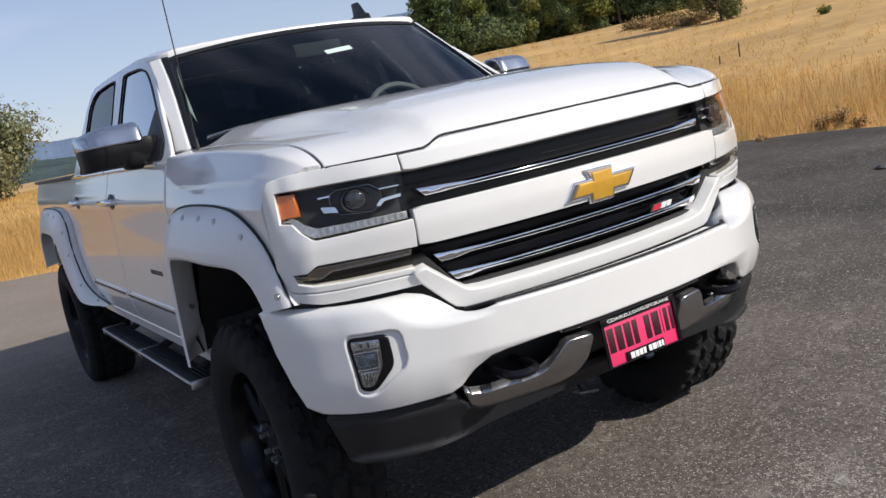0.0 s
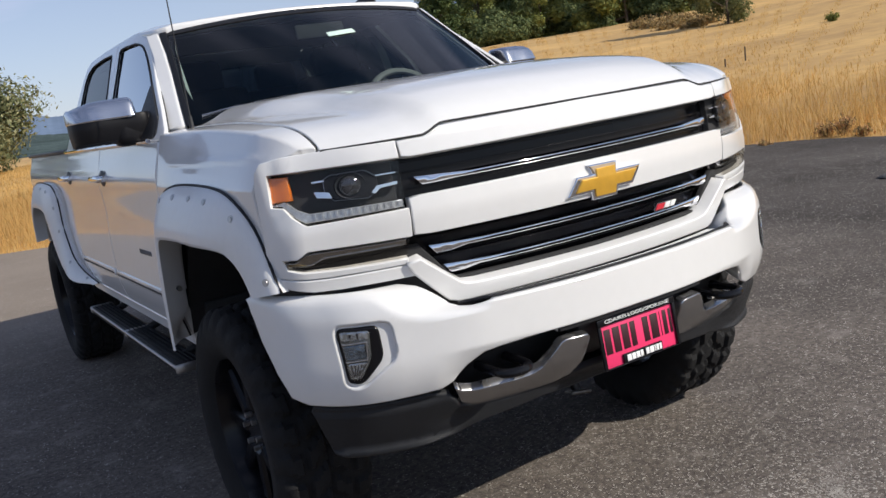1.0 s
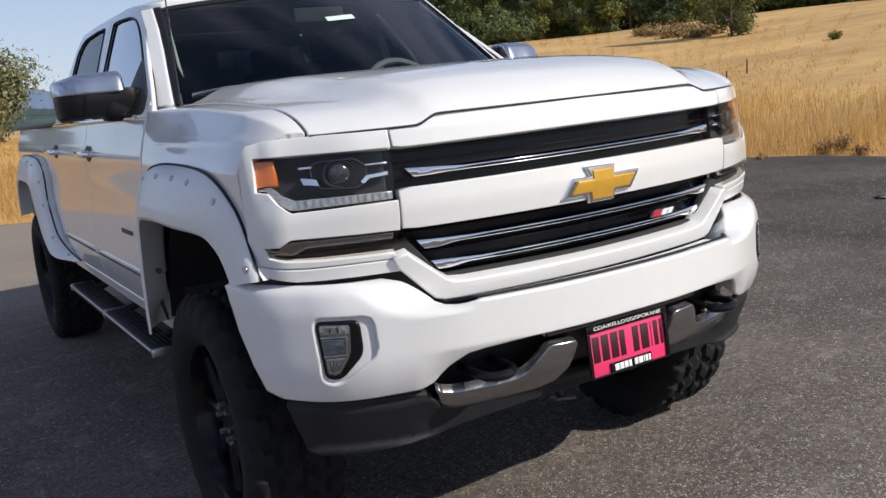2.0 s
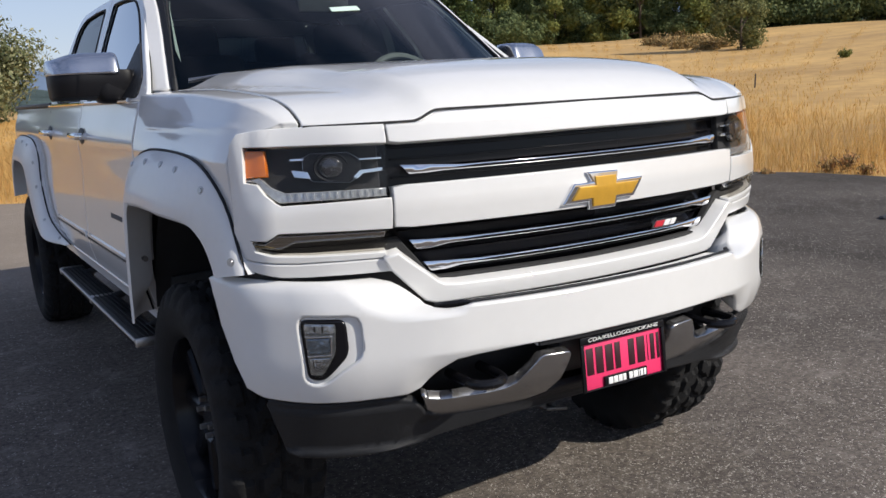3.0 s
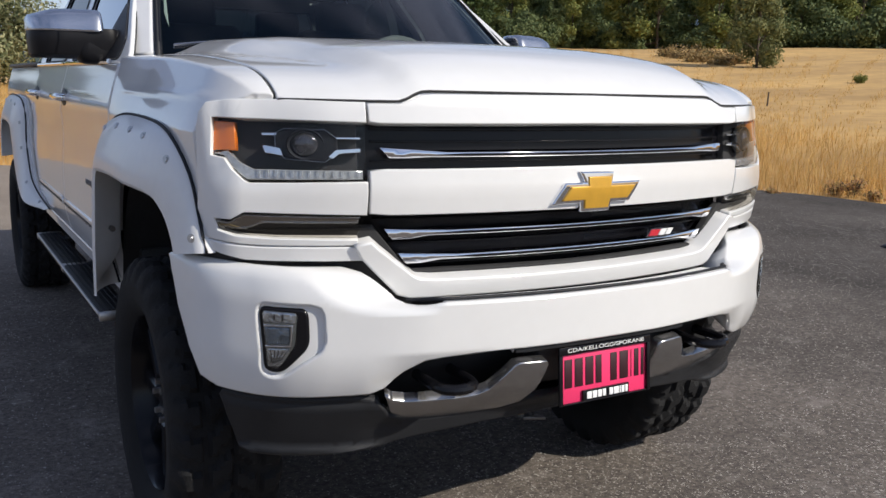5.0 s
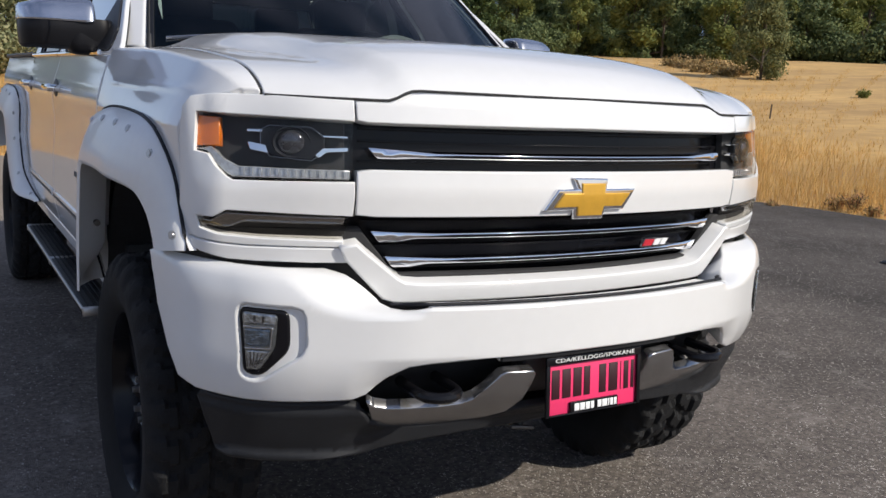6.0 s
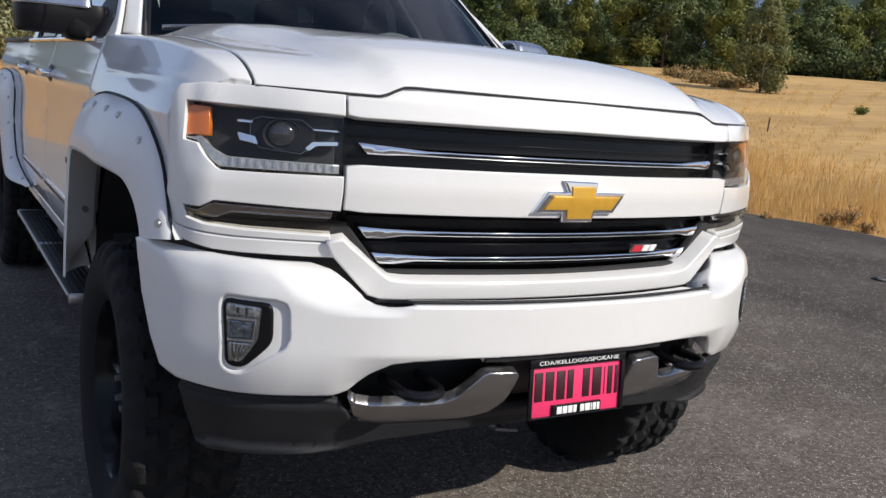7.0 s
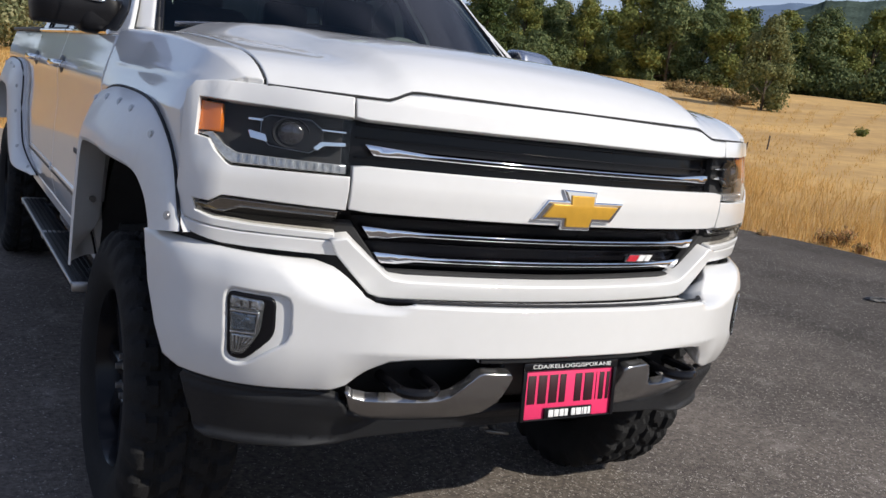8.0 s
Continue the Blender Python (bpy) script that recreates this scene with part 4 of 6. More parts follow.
lettering("frame_lettering", "CDA/KELLOGG/SPOKANE", 0.0180, ptilt @ pose(0, -0.0112, 0.0745, 90, 0, 0) @ Matrix.Diagonal((1.28, 0.90, 1, 1)), WHITEINK, pframe, "white raised town names")

# bonnet
HOOD = [(x, front_y(x) + 0.022 + 0.014 * smooth01((abs(x) - 0.64) / 0.17) + 0.016 * (1 - smooth01((abs(x) - 0.475) / 0.08))) for x in np.linspace(-0.811, 0.811, 81)]
HOOD = [(float(x), float(y)) for x, y in HOOD] + [(0.811, 0.60), (0.811, 1.0), (0.809, 1.40), (0.803, 1.545)] + [(float(x), 1.27 + 0.43 * float(x) ** 2) for x in np.linspace(0.77, -0.77, 21)] + [(-0.803, 1.545), (-0.809, 1.40), (-0.811, 1.0), (-0.811, 0.60)]
panel("hood", HOOD, hood_map, PAINT, truck, "white bonnet with a raised centre", r=0.004, depth=0.022, step=0.03)
# dark lines in the bonnet's front and side gaps, drawn instead of their shade
part("hood_gap_shade", tube_mesh([(x, y - 0.003, hood_z(x, y) - 0.0050) for x, y in HOOD[:81]], 0.0036, 6), DEEP, truck, "dark line standing in for shade under the bonnet lip")
for s in (-1, 1):
    part("hood_side_gap_shade", tube_mesh([(s * 0.8135, float(y), hood_z(0.811, float(y)) - 0.009) for y in np.linspace(0.31, 1.50, 40)], 0.0045, 6), DEEP, truck, "dark line standing in for shade beside the bonnet")
# unseen dark sheet under the bonnet, added to keep sunlight out of the gaps
panel("bonnet_sun_block", [(float(x), front_y(float(x)) + 0.065) for x in np.linspace(-0.86, 0.86, 23)] + [(0.90, 0.55), (0.88, 1.60), (-0.88, 1.60), (-0.90, 0.55)], lambda x, y: (x, y, hood_z(x, y) - 0.05), DEEP, truck, r=0.004, depth=0.02, step=0.15)
for ends in (((-0.745, 0.030), (-0.62, 0.058), (-0.30, 0.050)), ((0.62, 0.040), (0.40, 0.052), (0.06, 0.045))):
    line = [Vector(ws_map(*e)) + Vector((0, -0.012, 0.012)) for e in ends]
    b = tube_mesh([tuple(p) for p in line], 0.0055, 8)
    b = tube_mesh([tuple(p - Vector((0, -0.006, 0.010))) for p in line], 0.004, 6, bm=b)
    part("wiper", b, SATIN, truck, "grey windscreen wiper")

ARCH_F = [(0.40, 1.00), (0.46, 1.12), (0.56, 1.21), (0.70, 1.245), (0.95, 1.25), (1.22, 1.245), (1.36, 1.20), (1.42, 1.10), (1.46, 0.95), (1.468, 0.90)]
WING = [(0.440, 1.02)] + ARCH_F[1:] + [(1.492, 0.90), (1.492, 1.36), (1.50, 1.45), (1.535, 1.598), (1.0, 1.598), (0.60, 1.598), (0.303, 1.598), (0.318, 1.52), (0.335, 1.475), (0.358, 1.445), (0.391, 1.425), (0.433, 1.40), (0.440, 1.345)]
SEAM_F = [(0.372, 1.012), (0.415, 1.10), (0.475, 1.20), (0.56, 1.265), (0.70, 1.305), (0.95, 1.318), (1.22, 1.312), (1.40, 1.275), (1.50, 1.18), (1.55, 1.00), (1.535, 0.70)]
LIP_F = [(0.487, 0.995), (0.515, 1.045), (0.56, 1.095), (0.66, 1.135), (0.95, 1.150), (1.19, 1.146), (1.275, 1.128), (1.310, 1.04), (1.345, 0.88), (1.36, 0.70)]
SEAM_R = [(3.46, 0.712), (3.80, 0.745), (4.00, 0.82), (4.16, 0.99), (4.225, 1.15), (4.26, 1.235), (4.37, 1.282), (4.60, 1.296), (4.836, 1.30), (5.10, 1.285), (5.25, 1.22), (5.33, 1.08), (5.36, 0.90)]
LIP_R = [(3.55, 0.695), (3.88, 0.697), (4.14, 0.77), (4.30, 0.90), (4.385, 1.03), (4.44, 1.10), (4.56, 1.128), (4.836, 1.14), (5.05, 1.13), (5.16, 1.08), (5.22, 1.00), (5.25, 0.92), (5.26, 0.86)]


def make_flare(s, seam, lip, front, bolts):
    n = 44
    sp, lp = resample(seam, n), resample(lip, n)
    rows = []
    for i in range(n):
        (y0, z0), (y1, z1) = sp[i], lp[i]
        k = i / (n - 1)
        out = 1.018 + 0.058 * smooth01(k / 0.35) if front else 0.985 + 0.070 * smooth01(k / 0.22)
        x0 = side_x(y0, z0) + 0.004
        row = [(s * (x0 - 0.02), y0, z0), (s * x0, y0, z0)]
        for t, b in ((0.08, 0.30), (0.25, 0.50), (0.50, 0.72), (0.75, 0.90), (0.92, 0.985), (1.0, 1.0)):
            row.append((s * (x0 + (out - x0) * b), y0 + (y1 - y0) * t, z0 + (z1 - z0) * t))
        row.append((s * (out - 0.006), y1 + (y1 - y0) * 0.06, z1 + (z1 - z0) * 0.06))
        foot = smooth01((k - 0.88) / 0.12) if front else smooth01((0.2 - k) / 0.2)
        turn = smooth01((k - 0.5) / 0.2) if front else 0.0
        row.append((s * (out - 0.085 - 0.012 * turn + 0.080 * foot), y1 + 0.06 * turn - 0.01, z1 + 0.008))
        rows.append(row)
    b = loft_mesh(rows)
    fl = part("fender_flare", b, FLAREP, truck, "white bolt-on wheel arch flare")
    part("flare_seal", tube_mesh([(s * (side_x(y, z) + 0.006), y, z) for y, z in sp], 0.0046, 8), SEAL, fl, "black rubber edge")
    if front:
        part("bolt", rod_mesh((s * 1.014, 1.345, 0.930), (s * 1.014, 1.325, 0.930), 0.010, n=12), STEEL, fl, "dark bolt on the inner lip")
    for k in bolts:
        i = int(k * (n - 1))
        r = rows[i]
        a, c = Vector(r[2]), Vector(r[3])
        nrm = (Vector(rows[i + 1][2]) - Vector(rows[i - 1][2])).cross(c - a).normalized()
        if nrm.x * s < 0:
            nrm = -nrm
        nrm = (nrm + Vector((s * 0.7, -0.7, 0.0))).normalized()
        m = a.lerp(c, 0.8)
        bb = rod_mesh(m - nrm * 0.004, m + nrm * 0.002, 0.0115, n=16)
        bb = rod_mesh(m + nrm * 0.002, m + nrm * 0.006, 0.0075, 0.006, n=12, bm=bb)
        part("bolt", bb, BRUSH, fl, "steel bolt in a pocket")
    return fl


for s in (-1, 1):
    panel("front_wing", [(y, z) for y, z in WING], wing_map(s), PAINT, truck, r=0.005, depth=0.03, step=0.0125)
    make_flare(s, SEAM_F, LIP_F, True, (0.045, 0.185, 0.295, 0.39, 0.49, 0.61, 0.76, 0.90))
    make_flare(s, SEAM_R, LIP_R, False, (0.10, 0.24, 0.36, 0.44, 0.52, 0.62, 0.78))
    # wheel housings
    for cy in (0.95, 4.836):
        rows = []
        for a in np.linspace(0.42, math.pi - 0.12, 24):
            y, z = cy - math.cos(a) * 0.56, 0.62 + math.sin(a) * 0.60
            rows.append([(s * 0.955, y, z), (s * 0.60, y, z)])
        b = loft_mesh(rows)
        b = box_mesh((0.02, 1.1, 0.56), (s * 0.60, cy, 0.96), 0, bm=b)
        part("wheel_housing", b, DEEP, truck, "black wheel housing")

    # doors
    for y0, y1, hy in ((1.503, 2.668, 2.545), (2.676, 3.700, 3.555)):
        sill = 0.715
        ring = [(y0, sill), (y1, sill), (y1, 1.474), (y0, 1.474)] if y0 < 2 else [(y0, sill), (3.50, sill), (3.60, 0.80), (y1, 0.98), (y1, 1.474), (y0, 1.474)]
        door = panel("door", ring, side_map(s), PAINT, truck, "white door with a chrome handle", r=0.005, depth=0.03, step=0.05)
        x = side_x(hy, 1.335)
        b = box_mesh((0.022, 0.22, 0.030), (s * (x + 0.038), hy, 1.336), 0.010, seg=3)
        b = box_mesh((0.05, 0.035, 0.030), (s * (x + 0.018), hy - 0.095, 1.336), 0.008, bm=b)
        b = box_mesh((0.05, 0.035, 0.030), (s * (x + 0.018), hy + 0.095, 1.336), 0.008, bm=b)
        part("handle", b, CHROME, door, "chrome handle")
        b = lathe_mesh([(0.0, -0.004), (0.04, -0.004), (0.052, 0.003)], 24)
        b.transform(pose(s * (x + 0.001), hy, 1.333) @ Matrix.Diagonal((-s, 1.5, 0.8, 1)))
        part("handle_cup", b, BLACKP, door)
        panel("side_moulding", [(y0 + 0.03, 0.838), (min(y1, 3.64) - 0.03, 0.838), (min(y1, 3.64) - 0.03, 0.872), (y0 + 0.03, 0.872)], side_map(s), PAINT, door, "white body-side moulding with a thin dark line", r=0.006, depth=0.008, step=0.08, back=-0.008)
        panel("moulding_line", [(y0 + 0.04, 0.847), (min(y1, 3.64) - 0.04, 0.847), (min(y1, 3.64) - 0.04, 0.857), (y0 + 0.04, 0.857)], side_map(s), GREYP, door, r=0.001, depth=0.003, step=0.08, back=-0.010)
    for k in range(9):
        y = 1.82 + 0.024 * k
        panel("badge_bar", [(y, 1.006), (y + 0.016, 1.006), (y + 0.016, 1.026), (y, 1.026)], side_map(s), TRIMM, truck, r=0.002, depth=0.004, step=0.05, back=-0.003)
    # sill and cab rear corner
    panel("sill", [(1.50, 0.66), (3.69, 0.66), (3.69, 0.712), (1.50, 0.712)], side_map(s), PAINT, truck, r=0.008, depth=0.05, step=0.1)
    # greenhouse frames with window openings
    FRONT = [(1.565, 1.478), (1.597, 1.519), (1.700, 1.596), (1.830, 1.685), (1.964, 1.778), (2.117, 1.878), (2.185, 1.915), (2.260, 1.946), (2.380, 1.972), (2.55, 1.981), (2.842, 1.985), (2.668, 1.70), (2.650, 1.478)]
    FW = [(1.65, 1.492), (1.699, 1.565), (1.823, 1.651), (1.968, 1.745), (2.104, 1.830), (2.175, 1.870), (2.258, 1.907), (2.384, 1.933), (2.60, 1.943), (2.735, 1.943), (2.580, 1.70), (2.545, 1.492)]
    REAR = [(2.658, 1.478), (2.676, 1.70), (2.850, 1.985), (3.30, 1.987), (3.60, 1.978), (3.68, 1.95), (3.705, 1.88), (3.69, 1.478)]
    RW = [(2.735, 1.492), (2.760, 1.72), (2.945, 1.943), (3.18, 1.947), (3.46, 1.938), (3.56, 1.910), (3.59, 1.86), (3.52, 1.70), (3.46, 1.492)]
    for fr, wi in ((FRONT, FW), (REAR, RW)):
        f = panel("window_frame", [fr, soft_corners(wi, 0.03)], glass_side(s), PAINT, truck, r=0.006, depth=0.016, step=0.05)
        panel("inner_trim", [fr, soft_corners(wi, 0.03)], glass_side(s), SEATM, f, "dark cabin lining", r=0.002, depth=0.006, step=0.08, back=0.017)
        panel("side_window", soft_corners(inward(wi if area2(wi) > 0 else wi[::-1], -0.004), 0.03), glass_side(s), TINTG, f, "tinted side window", r=0.001, depth=0.004, step=0.2, back=0.007)
        ring = soft_corners(wi if area2(wi) > 0 else wi[::-1], 0.03)
        gm = glass_side(s)
        part("window_seal", tube_mesh([gm(*q) for q in inward(ring, 0.002)], 0.0050, 6, closed=True), SEAL, f, "black window seal")
    panel("mirror_sail", [(1.660, 1.490), (1.92, 1.490), (1.92, 1.705), (1.90, 1.705), (1.823, 1.653), (1.704, 1.570)], glass_side(s), BLACKP, truck, r=0.003, depth=0.01, step=0.05, back=-0.006)
    b = tube_mesh([(s * 0.950, y, 1.482) for y in (1.62, 2.2, 2.66)], 0.009, 8)
    b = tube_mesh([(s * 0.950, y, 1.482) for y in (2.68, 3.2, 3.69)], 0.009, 8, bm=b)
    part("belt_trim", b, CHROME, truck, "chrome belt trim")
    # pillar and black screen edge
    panel("pillar", mirrored([(0.806, 0.0), (0.878, -0.03), (0.893, 0.5), (0.904, 0.75), (0.935, 1.0), (0.866, 1.0), (0.840, 0.75), (0.825, 0.5)], s), ws_map, PAINT, truck, r=0.012, depth=0.05, step=0.05)
    panel("screen_edge", mirrored([(0.780, 0.0), (0.803, 0.0), (0.822, 0.5), (0.837, 0.75), (0.863, 1.0), (0.828, 1.0), (0.800, 0.5)], s), ws_map, SEAL, truck, r=0.002, depth=0.02, step=0.1, back=0.004)

    # door mirror: chrome cap over a black shell
    mir = group_part("door_mirror", truck, "door mirror with a chrome cap over black plastic")
    def shell(levels, grow):
        """A mirror body: rounded sections at (height, size, shift back)."""
        rows = []
        for z, k, dy in levels:
            row = []
            for a in np.linspace(0, math.tau, 40, endpoint=False):
                c, t = math.cos(a), math.sin(a)
                e = lambda q: math.copysign(abs(q) ** 0.48, q)
                reach = 1.42 if c < 0 and grow == 0 else 1.0
                row.append((s * (1.056 + (0.122 + grow) * reach * e(c) * (0.6 + 0.4 * k)), 1.885 + 0.045 * c + dy + (0.095 + grow) * e(t) * k, z))
            rows.append(row)
        if grow:
            rows = [[(x, y, z - 0.024 * smooth01((abs(x) - 1.07) / 0.12) * (z - 1.588) / 0.08) for x, y, z in row] for row in rows]
        bm0 = loft_mesh(rows, closed=True)
        bm0.verts.ensure_lookup_table()
        bm0.faces.new(bm0.verts[-40:])
        bm0.faces.new(bm0.verts[:40])
        return bm0
    part("mirror_shell", shell([(1.492, 0.70, 0.03), (1.503, 0.90, 0.008), (1.55, 1.0, 0.0), (1.590, 1.0, 0.0), (1.600, 0.95, 0.0)], 0.0), MIRK, mir, "black mirror shell")
    part("mirror_cap", shell([(1.588, 1.0, 0.0), (1.594, 1.02, 0.0), (1.645, 0.98, 0.018), (1.658, 0.93, 0.026), (1.667, 0.82, 0.034), (1.670, 0.66, 0.036)], 0.003), MIRCAP, mir, "chrome mirror cap")
    b = box_mesh((0.20, 0.165, 0.130), (s * 0.925, 1.866, 1.538), 0.04, seg=3)
    part("mirror_arm", b, MIRK, mir, "black mirror arm")
    b = box_mesh((0.22, 0.004, 0.12), (s * 1.06, 1.984, 1.59), 0.001)
    part("mirror_glass", b, MIRG, mir, "mirror glass")

    # running board on brackets
    rb = group_part("running_board", truck, "black running board with chrome-edged step pads")
    b = box_mesh((0.125, 1.96, 0.035), (s * 0.952, 2.65, 0.540), 0.012, seg=3)
    part("board", b, MIRK, rb)
    b = bmesh.new()
    for k in range(5):
        b = box_mesh((0.006, 1.90, 0.006), (s * (0.912 + 0.020 * k), 2.65, 0.559), 0.002, bm=b, seg=1)
    part("step_ridge", b, RUBBER, rb, "ridged black step pads")
    for y, d in ((1.680, 0.022), (2.66, 0.05), (3.615, 0.05)):
        b = box_mesh((0.128, d, 0.038), (s * 0.952, y, 0.541), 0.008)
        part("end_cap", b, BRUSH, rb, "chrome band")
    b = tube_mesh([(s * 1.014, 1.68, 0.552), (s * 1.014, 3.62, 0.552)], 0.006, 8)
    part("edge_trim", b, BRUSH, rb, "chrome edge")
    for y in (1.9, 2.63, 3.4):
        part("bracket", rod_mesh((s * 0.95, y, 0.53), (s * 0.70, y, 0.62), 0.02), BLACKP, rb)

    # cargo bed side
    ARCH_R = [(y + 3.886, z) for y, z in ((0.38, 0.80), (0.40, 0.95), (0.46, 1.10), (0.58, 1.20), (0.75, 1.225), (0.95, 1.23), (1.2, 1.22), (1.34, 1.15), (1.40, 1.0), (1.42, 0.84))]
    BED = [(3.735, 0.74)] + ARCH_R + [(5.55, 0.86), (5.62, 1.0), (5.62, 1.478), (3.735, 1.478)]
    panel("bed_side", BED, lambda y, z, s=s: (s * (side_x(y, z) - 0.010 - 0.012 * (y - 3.7) / 1.7), y, z), PAINT, truck, r=0.008, depth=0.05, step=0.06)
    part("bed_rail_cap", box_mesh((0.08, 1.91, 0.024), (s * 0.905, 4.67, 1.488), 0.010, (0, 0, s * 0.4)), BLACKP, truck, "black plastic bed rail cap")

# windscreen, roof, cab back
panel("windscreen", [(-0.79, 0.01), (0.79, 0.01), (0.812, 0.5), (0.84, 0.985), (-0.84, 0.985), (-0.812, 0.5)], ws_map, WSG, truck, "dark windscreen with a paper sticker", r=0.001, depth=0.005, step=0.05, back=0.012).visible_shadow = False
panel("screen_top_edge", [(-0.835, 0.955), (0.835, 0.955), (0.845, 1.0), (-0.845, 1.0)], ws_map, SEAL, truck, r=0.001, depth=0.008, step=0.08, back=0.008)
ROOF = [(float(x), 2.03 + 0.185 * float(x) ** 2) for x in np.linspace(-0.66, 0.66, 21)] + [(0.700, 2.16), (0.715, 2.34), (0.715, 3.3), (0.705, 3.60), (0.64, 3.69), (-0.64, 3.69), (-0.705, 3.60), (-0.715, 3.3), (-0.715, 2.34), (-0.700, 2.16)]
panel("roof", ROOF, roof_map, PAINT, truck, r=0.015, depth=0.05, step=0.06)
back_map = lambda x, z: (x, 3.70 - (z - 1.45) * 0.04 if z > 1.45 else 3.70, z)
panel("cab_back", [[(-0.95, 0.72), (0.95, 0.72), (0.95, 1.45), (0.71, 1.95), (-0.71, 1.95), (-0.95, 1.45)], [(-0.72, 1.50), (0.72, 1.50), (0.62, 1.84), (-0.62, 1.84)]], back_map, PAINT, truck, r=0.01, depth=0.04, step=0.1)
panel("rear_window", [(-0.73, 1.49), (0.73, 1.49), (0.63, 1.85), (-0.63, 1.85)], back_map, DARKG, truck, "dark tinted rear window", r=0.001, depth=0.004, step=0.3, back=0.02)
part("tailgate", box_mesh((1.80, 0.06, 0.72), (0, 5.59, 1.10), 0.015), PAINT, truck)
b = box_mesh((1.78, 1.84, 0.04), (0, 4.66, 0.93), 0.005)
b = box_mesh((1.80, 0.04, 0.50), (0, 3.78, 1.18), 0.005, bm=b)
part("bed_floor", b, BLACKP, truck, "black bed liner")
rows = []
for z, y0, y1, w in ((1.985, 2.085, 2.300, 0.036), (2.012, 2.095, 2.297, 0.030), (2.024, 2.130, 2.262, 0.017), (2.050, 2.152, 2.262, 0.013), (2.078, 2.176, 2.266, 0.009), (2.088, 2.196, 2.266, 0.006)):
    rows.append([(0.40 + w * math.sin(a) * (1.0 if math.cos(a) < 0 else 0.8), (y0 + y1) / 2 - (y1 - y0) / 2 * math.cos(a), z) for a in np.linspace(0, math.tau, 20, endpoint=False)])
b = loft_mesh(rows, closed=True)
b.faces.new([v for v in b.verts if v.co.z > 2.087])
part("roof_fin", b, BLACKP, truck, "black roof antenna fin")
b = rod_mesh((-0.829, 1.40, 1.49), (-0.829, 1.40, 1.55), 0.010, 0.007)
b = rod_mesh((-0.829, 1.40, 1.54), (-0.829, 1.40, 2.36), 0.003, 0.002, n=8, bm=b)
part("whip_antenna", b, BLACKP, truck, "thin black whip antenna")

# cabin
b = box_mesh((1.62, 0.42, 0.30), (0, 1.62, 1.34), 0.06, seg=3)
b = box_mesh((0.50, 0.20, 0.07), (0.37, 1.62, 1.50), 0.03, bm=b, seg=3)
part("dashboard", b, SEATM, truck, "dark dashboard")
wheel_at = pose(0.37, 1.86, 1.462, 62, 0, 0)
b = tube_mesh([(math.cos(a) * 0.19, math.sin(a) * 0.19, 0) for a in np.linspace(0, math.tau, 40, endpoint=False)], 0.016, 8, closed=True)
b = box_mesh((0.34, 0.05, 0.02), (0, 0, -0.02), 0.008, bm=b)
b = box_mesh((0.14, 0.11, 0.04), (0, -0.01, -0.02), 0.015, bm=b)
b.transform(wheel_at)
part("steering_wheel", b, STEERM, truck, "grey steering wheel")
for x, y in ((-0.40, 2.30), (0.40, 2.30), (-0.40, 3.25), (0.40, 3.25)):
    seat = group_part("seat", truck)
    part("cushion", box_mesh((0.52, 0.50, 0.16), (x, y, 1.05), 0.05, seg=3), SEATM, seat)
    part("backrest", box_mesh((0.50, 0.14, 0.62), (x, y + 0.28, 1.38), 0.05, (-14, 0, 0), seg=3), SEATM, seat)
    part("headrest", box_mesh((0.27, 0.09, 0.17), (x, y + 0.36, 1.75), 0.035, (-8, 0, 0), seg=3), SEATM, seat)
part("cabin_floor", box_mesh((1.80, 2.20, 0.06), (0, 2.55, 0.80), 0.01), SEATM, truck)
part("headliner", panel_mesh([[(-0.68, 2.15), (0.68, 2.15), (0.70, 3.5), (-0.70, 3.5)]], lambda x, y: (x, y, roof_z(x, y) - 0.06), r=0.004, depth=0.01, step=0.2), TRIMM, truck, "grey headliner")
part("rear_view_mirror", box_mesh((0.25, 0.03, 0.07), (0, 1.93, 1.86), 0.012, (-10, 0, 0)), DEEP, truck)
for x in (-0.90, 0.90):
    part("door_card", box_mesh((0.04, 2.15, 0.62), (x, 2.58, 1.13), 0.01), SEATM, truck)
b = panel_mesh([[(-0.040, 0.630), (0.125, 0.650), (0.125, 0.696), (-0.040, 0.674)]], ws_map, r=0.001, depth=0.002, step=0.05, back=0.007)
part("paper_sticker", b, STICK, truck, "pale green paper sticker on the windscreen")
# pale strip painted in place of daylight through the passenger side window
panel("pillar_strip", [(-0.785, 0.40), (-0.767, 0.28), (-0.783, 0.60), (-0.800, 0.92)], ws_map, PALE, truck, "pale sliver standing in for daylight through the side window", r=0.001, depth=0.006, step=0.1, back=0.035)

b = loft_mesh([[(0.600, 2.60, 1.86), (0.650, 2.60, 1.86)], [(0.612, 2.54, 1.77), (0.662, 2.54, 1.77)], [(0.620, 2.50, 1.66), (0.668, 2.50, 1.66)]])
part("seat_belt", b, TRIMM, truck, "grey seat belt webbing")
panel("pillar_strip", [(0.790, 0.72), (0.775, 0.72), (0.765, 0.25), (0.778, 0.20)], ws_map, SEATM, truck, "grey pillar trim inside the cab", r=0.001, depth=0.006, step=0.1, back=0.035)

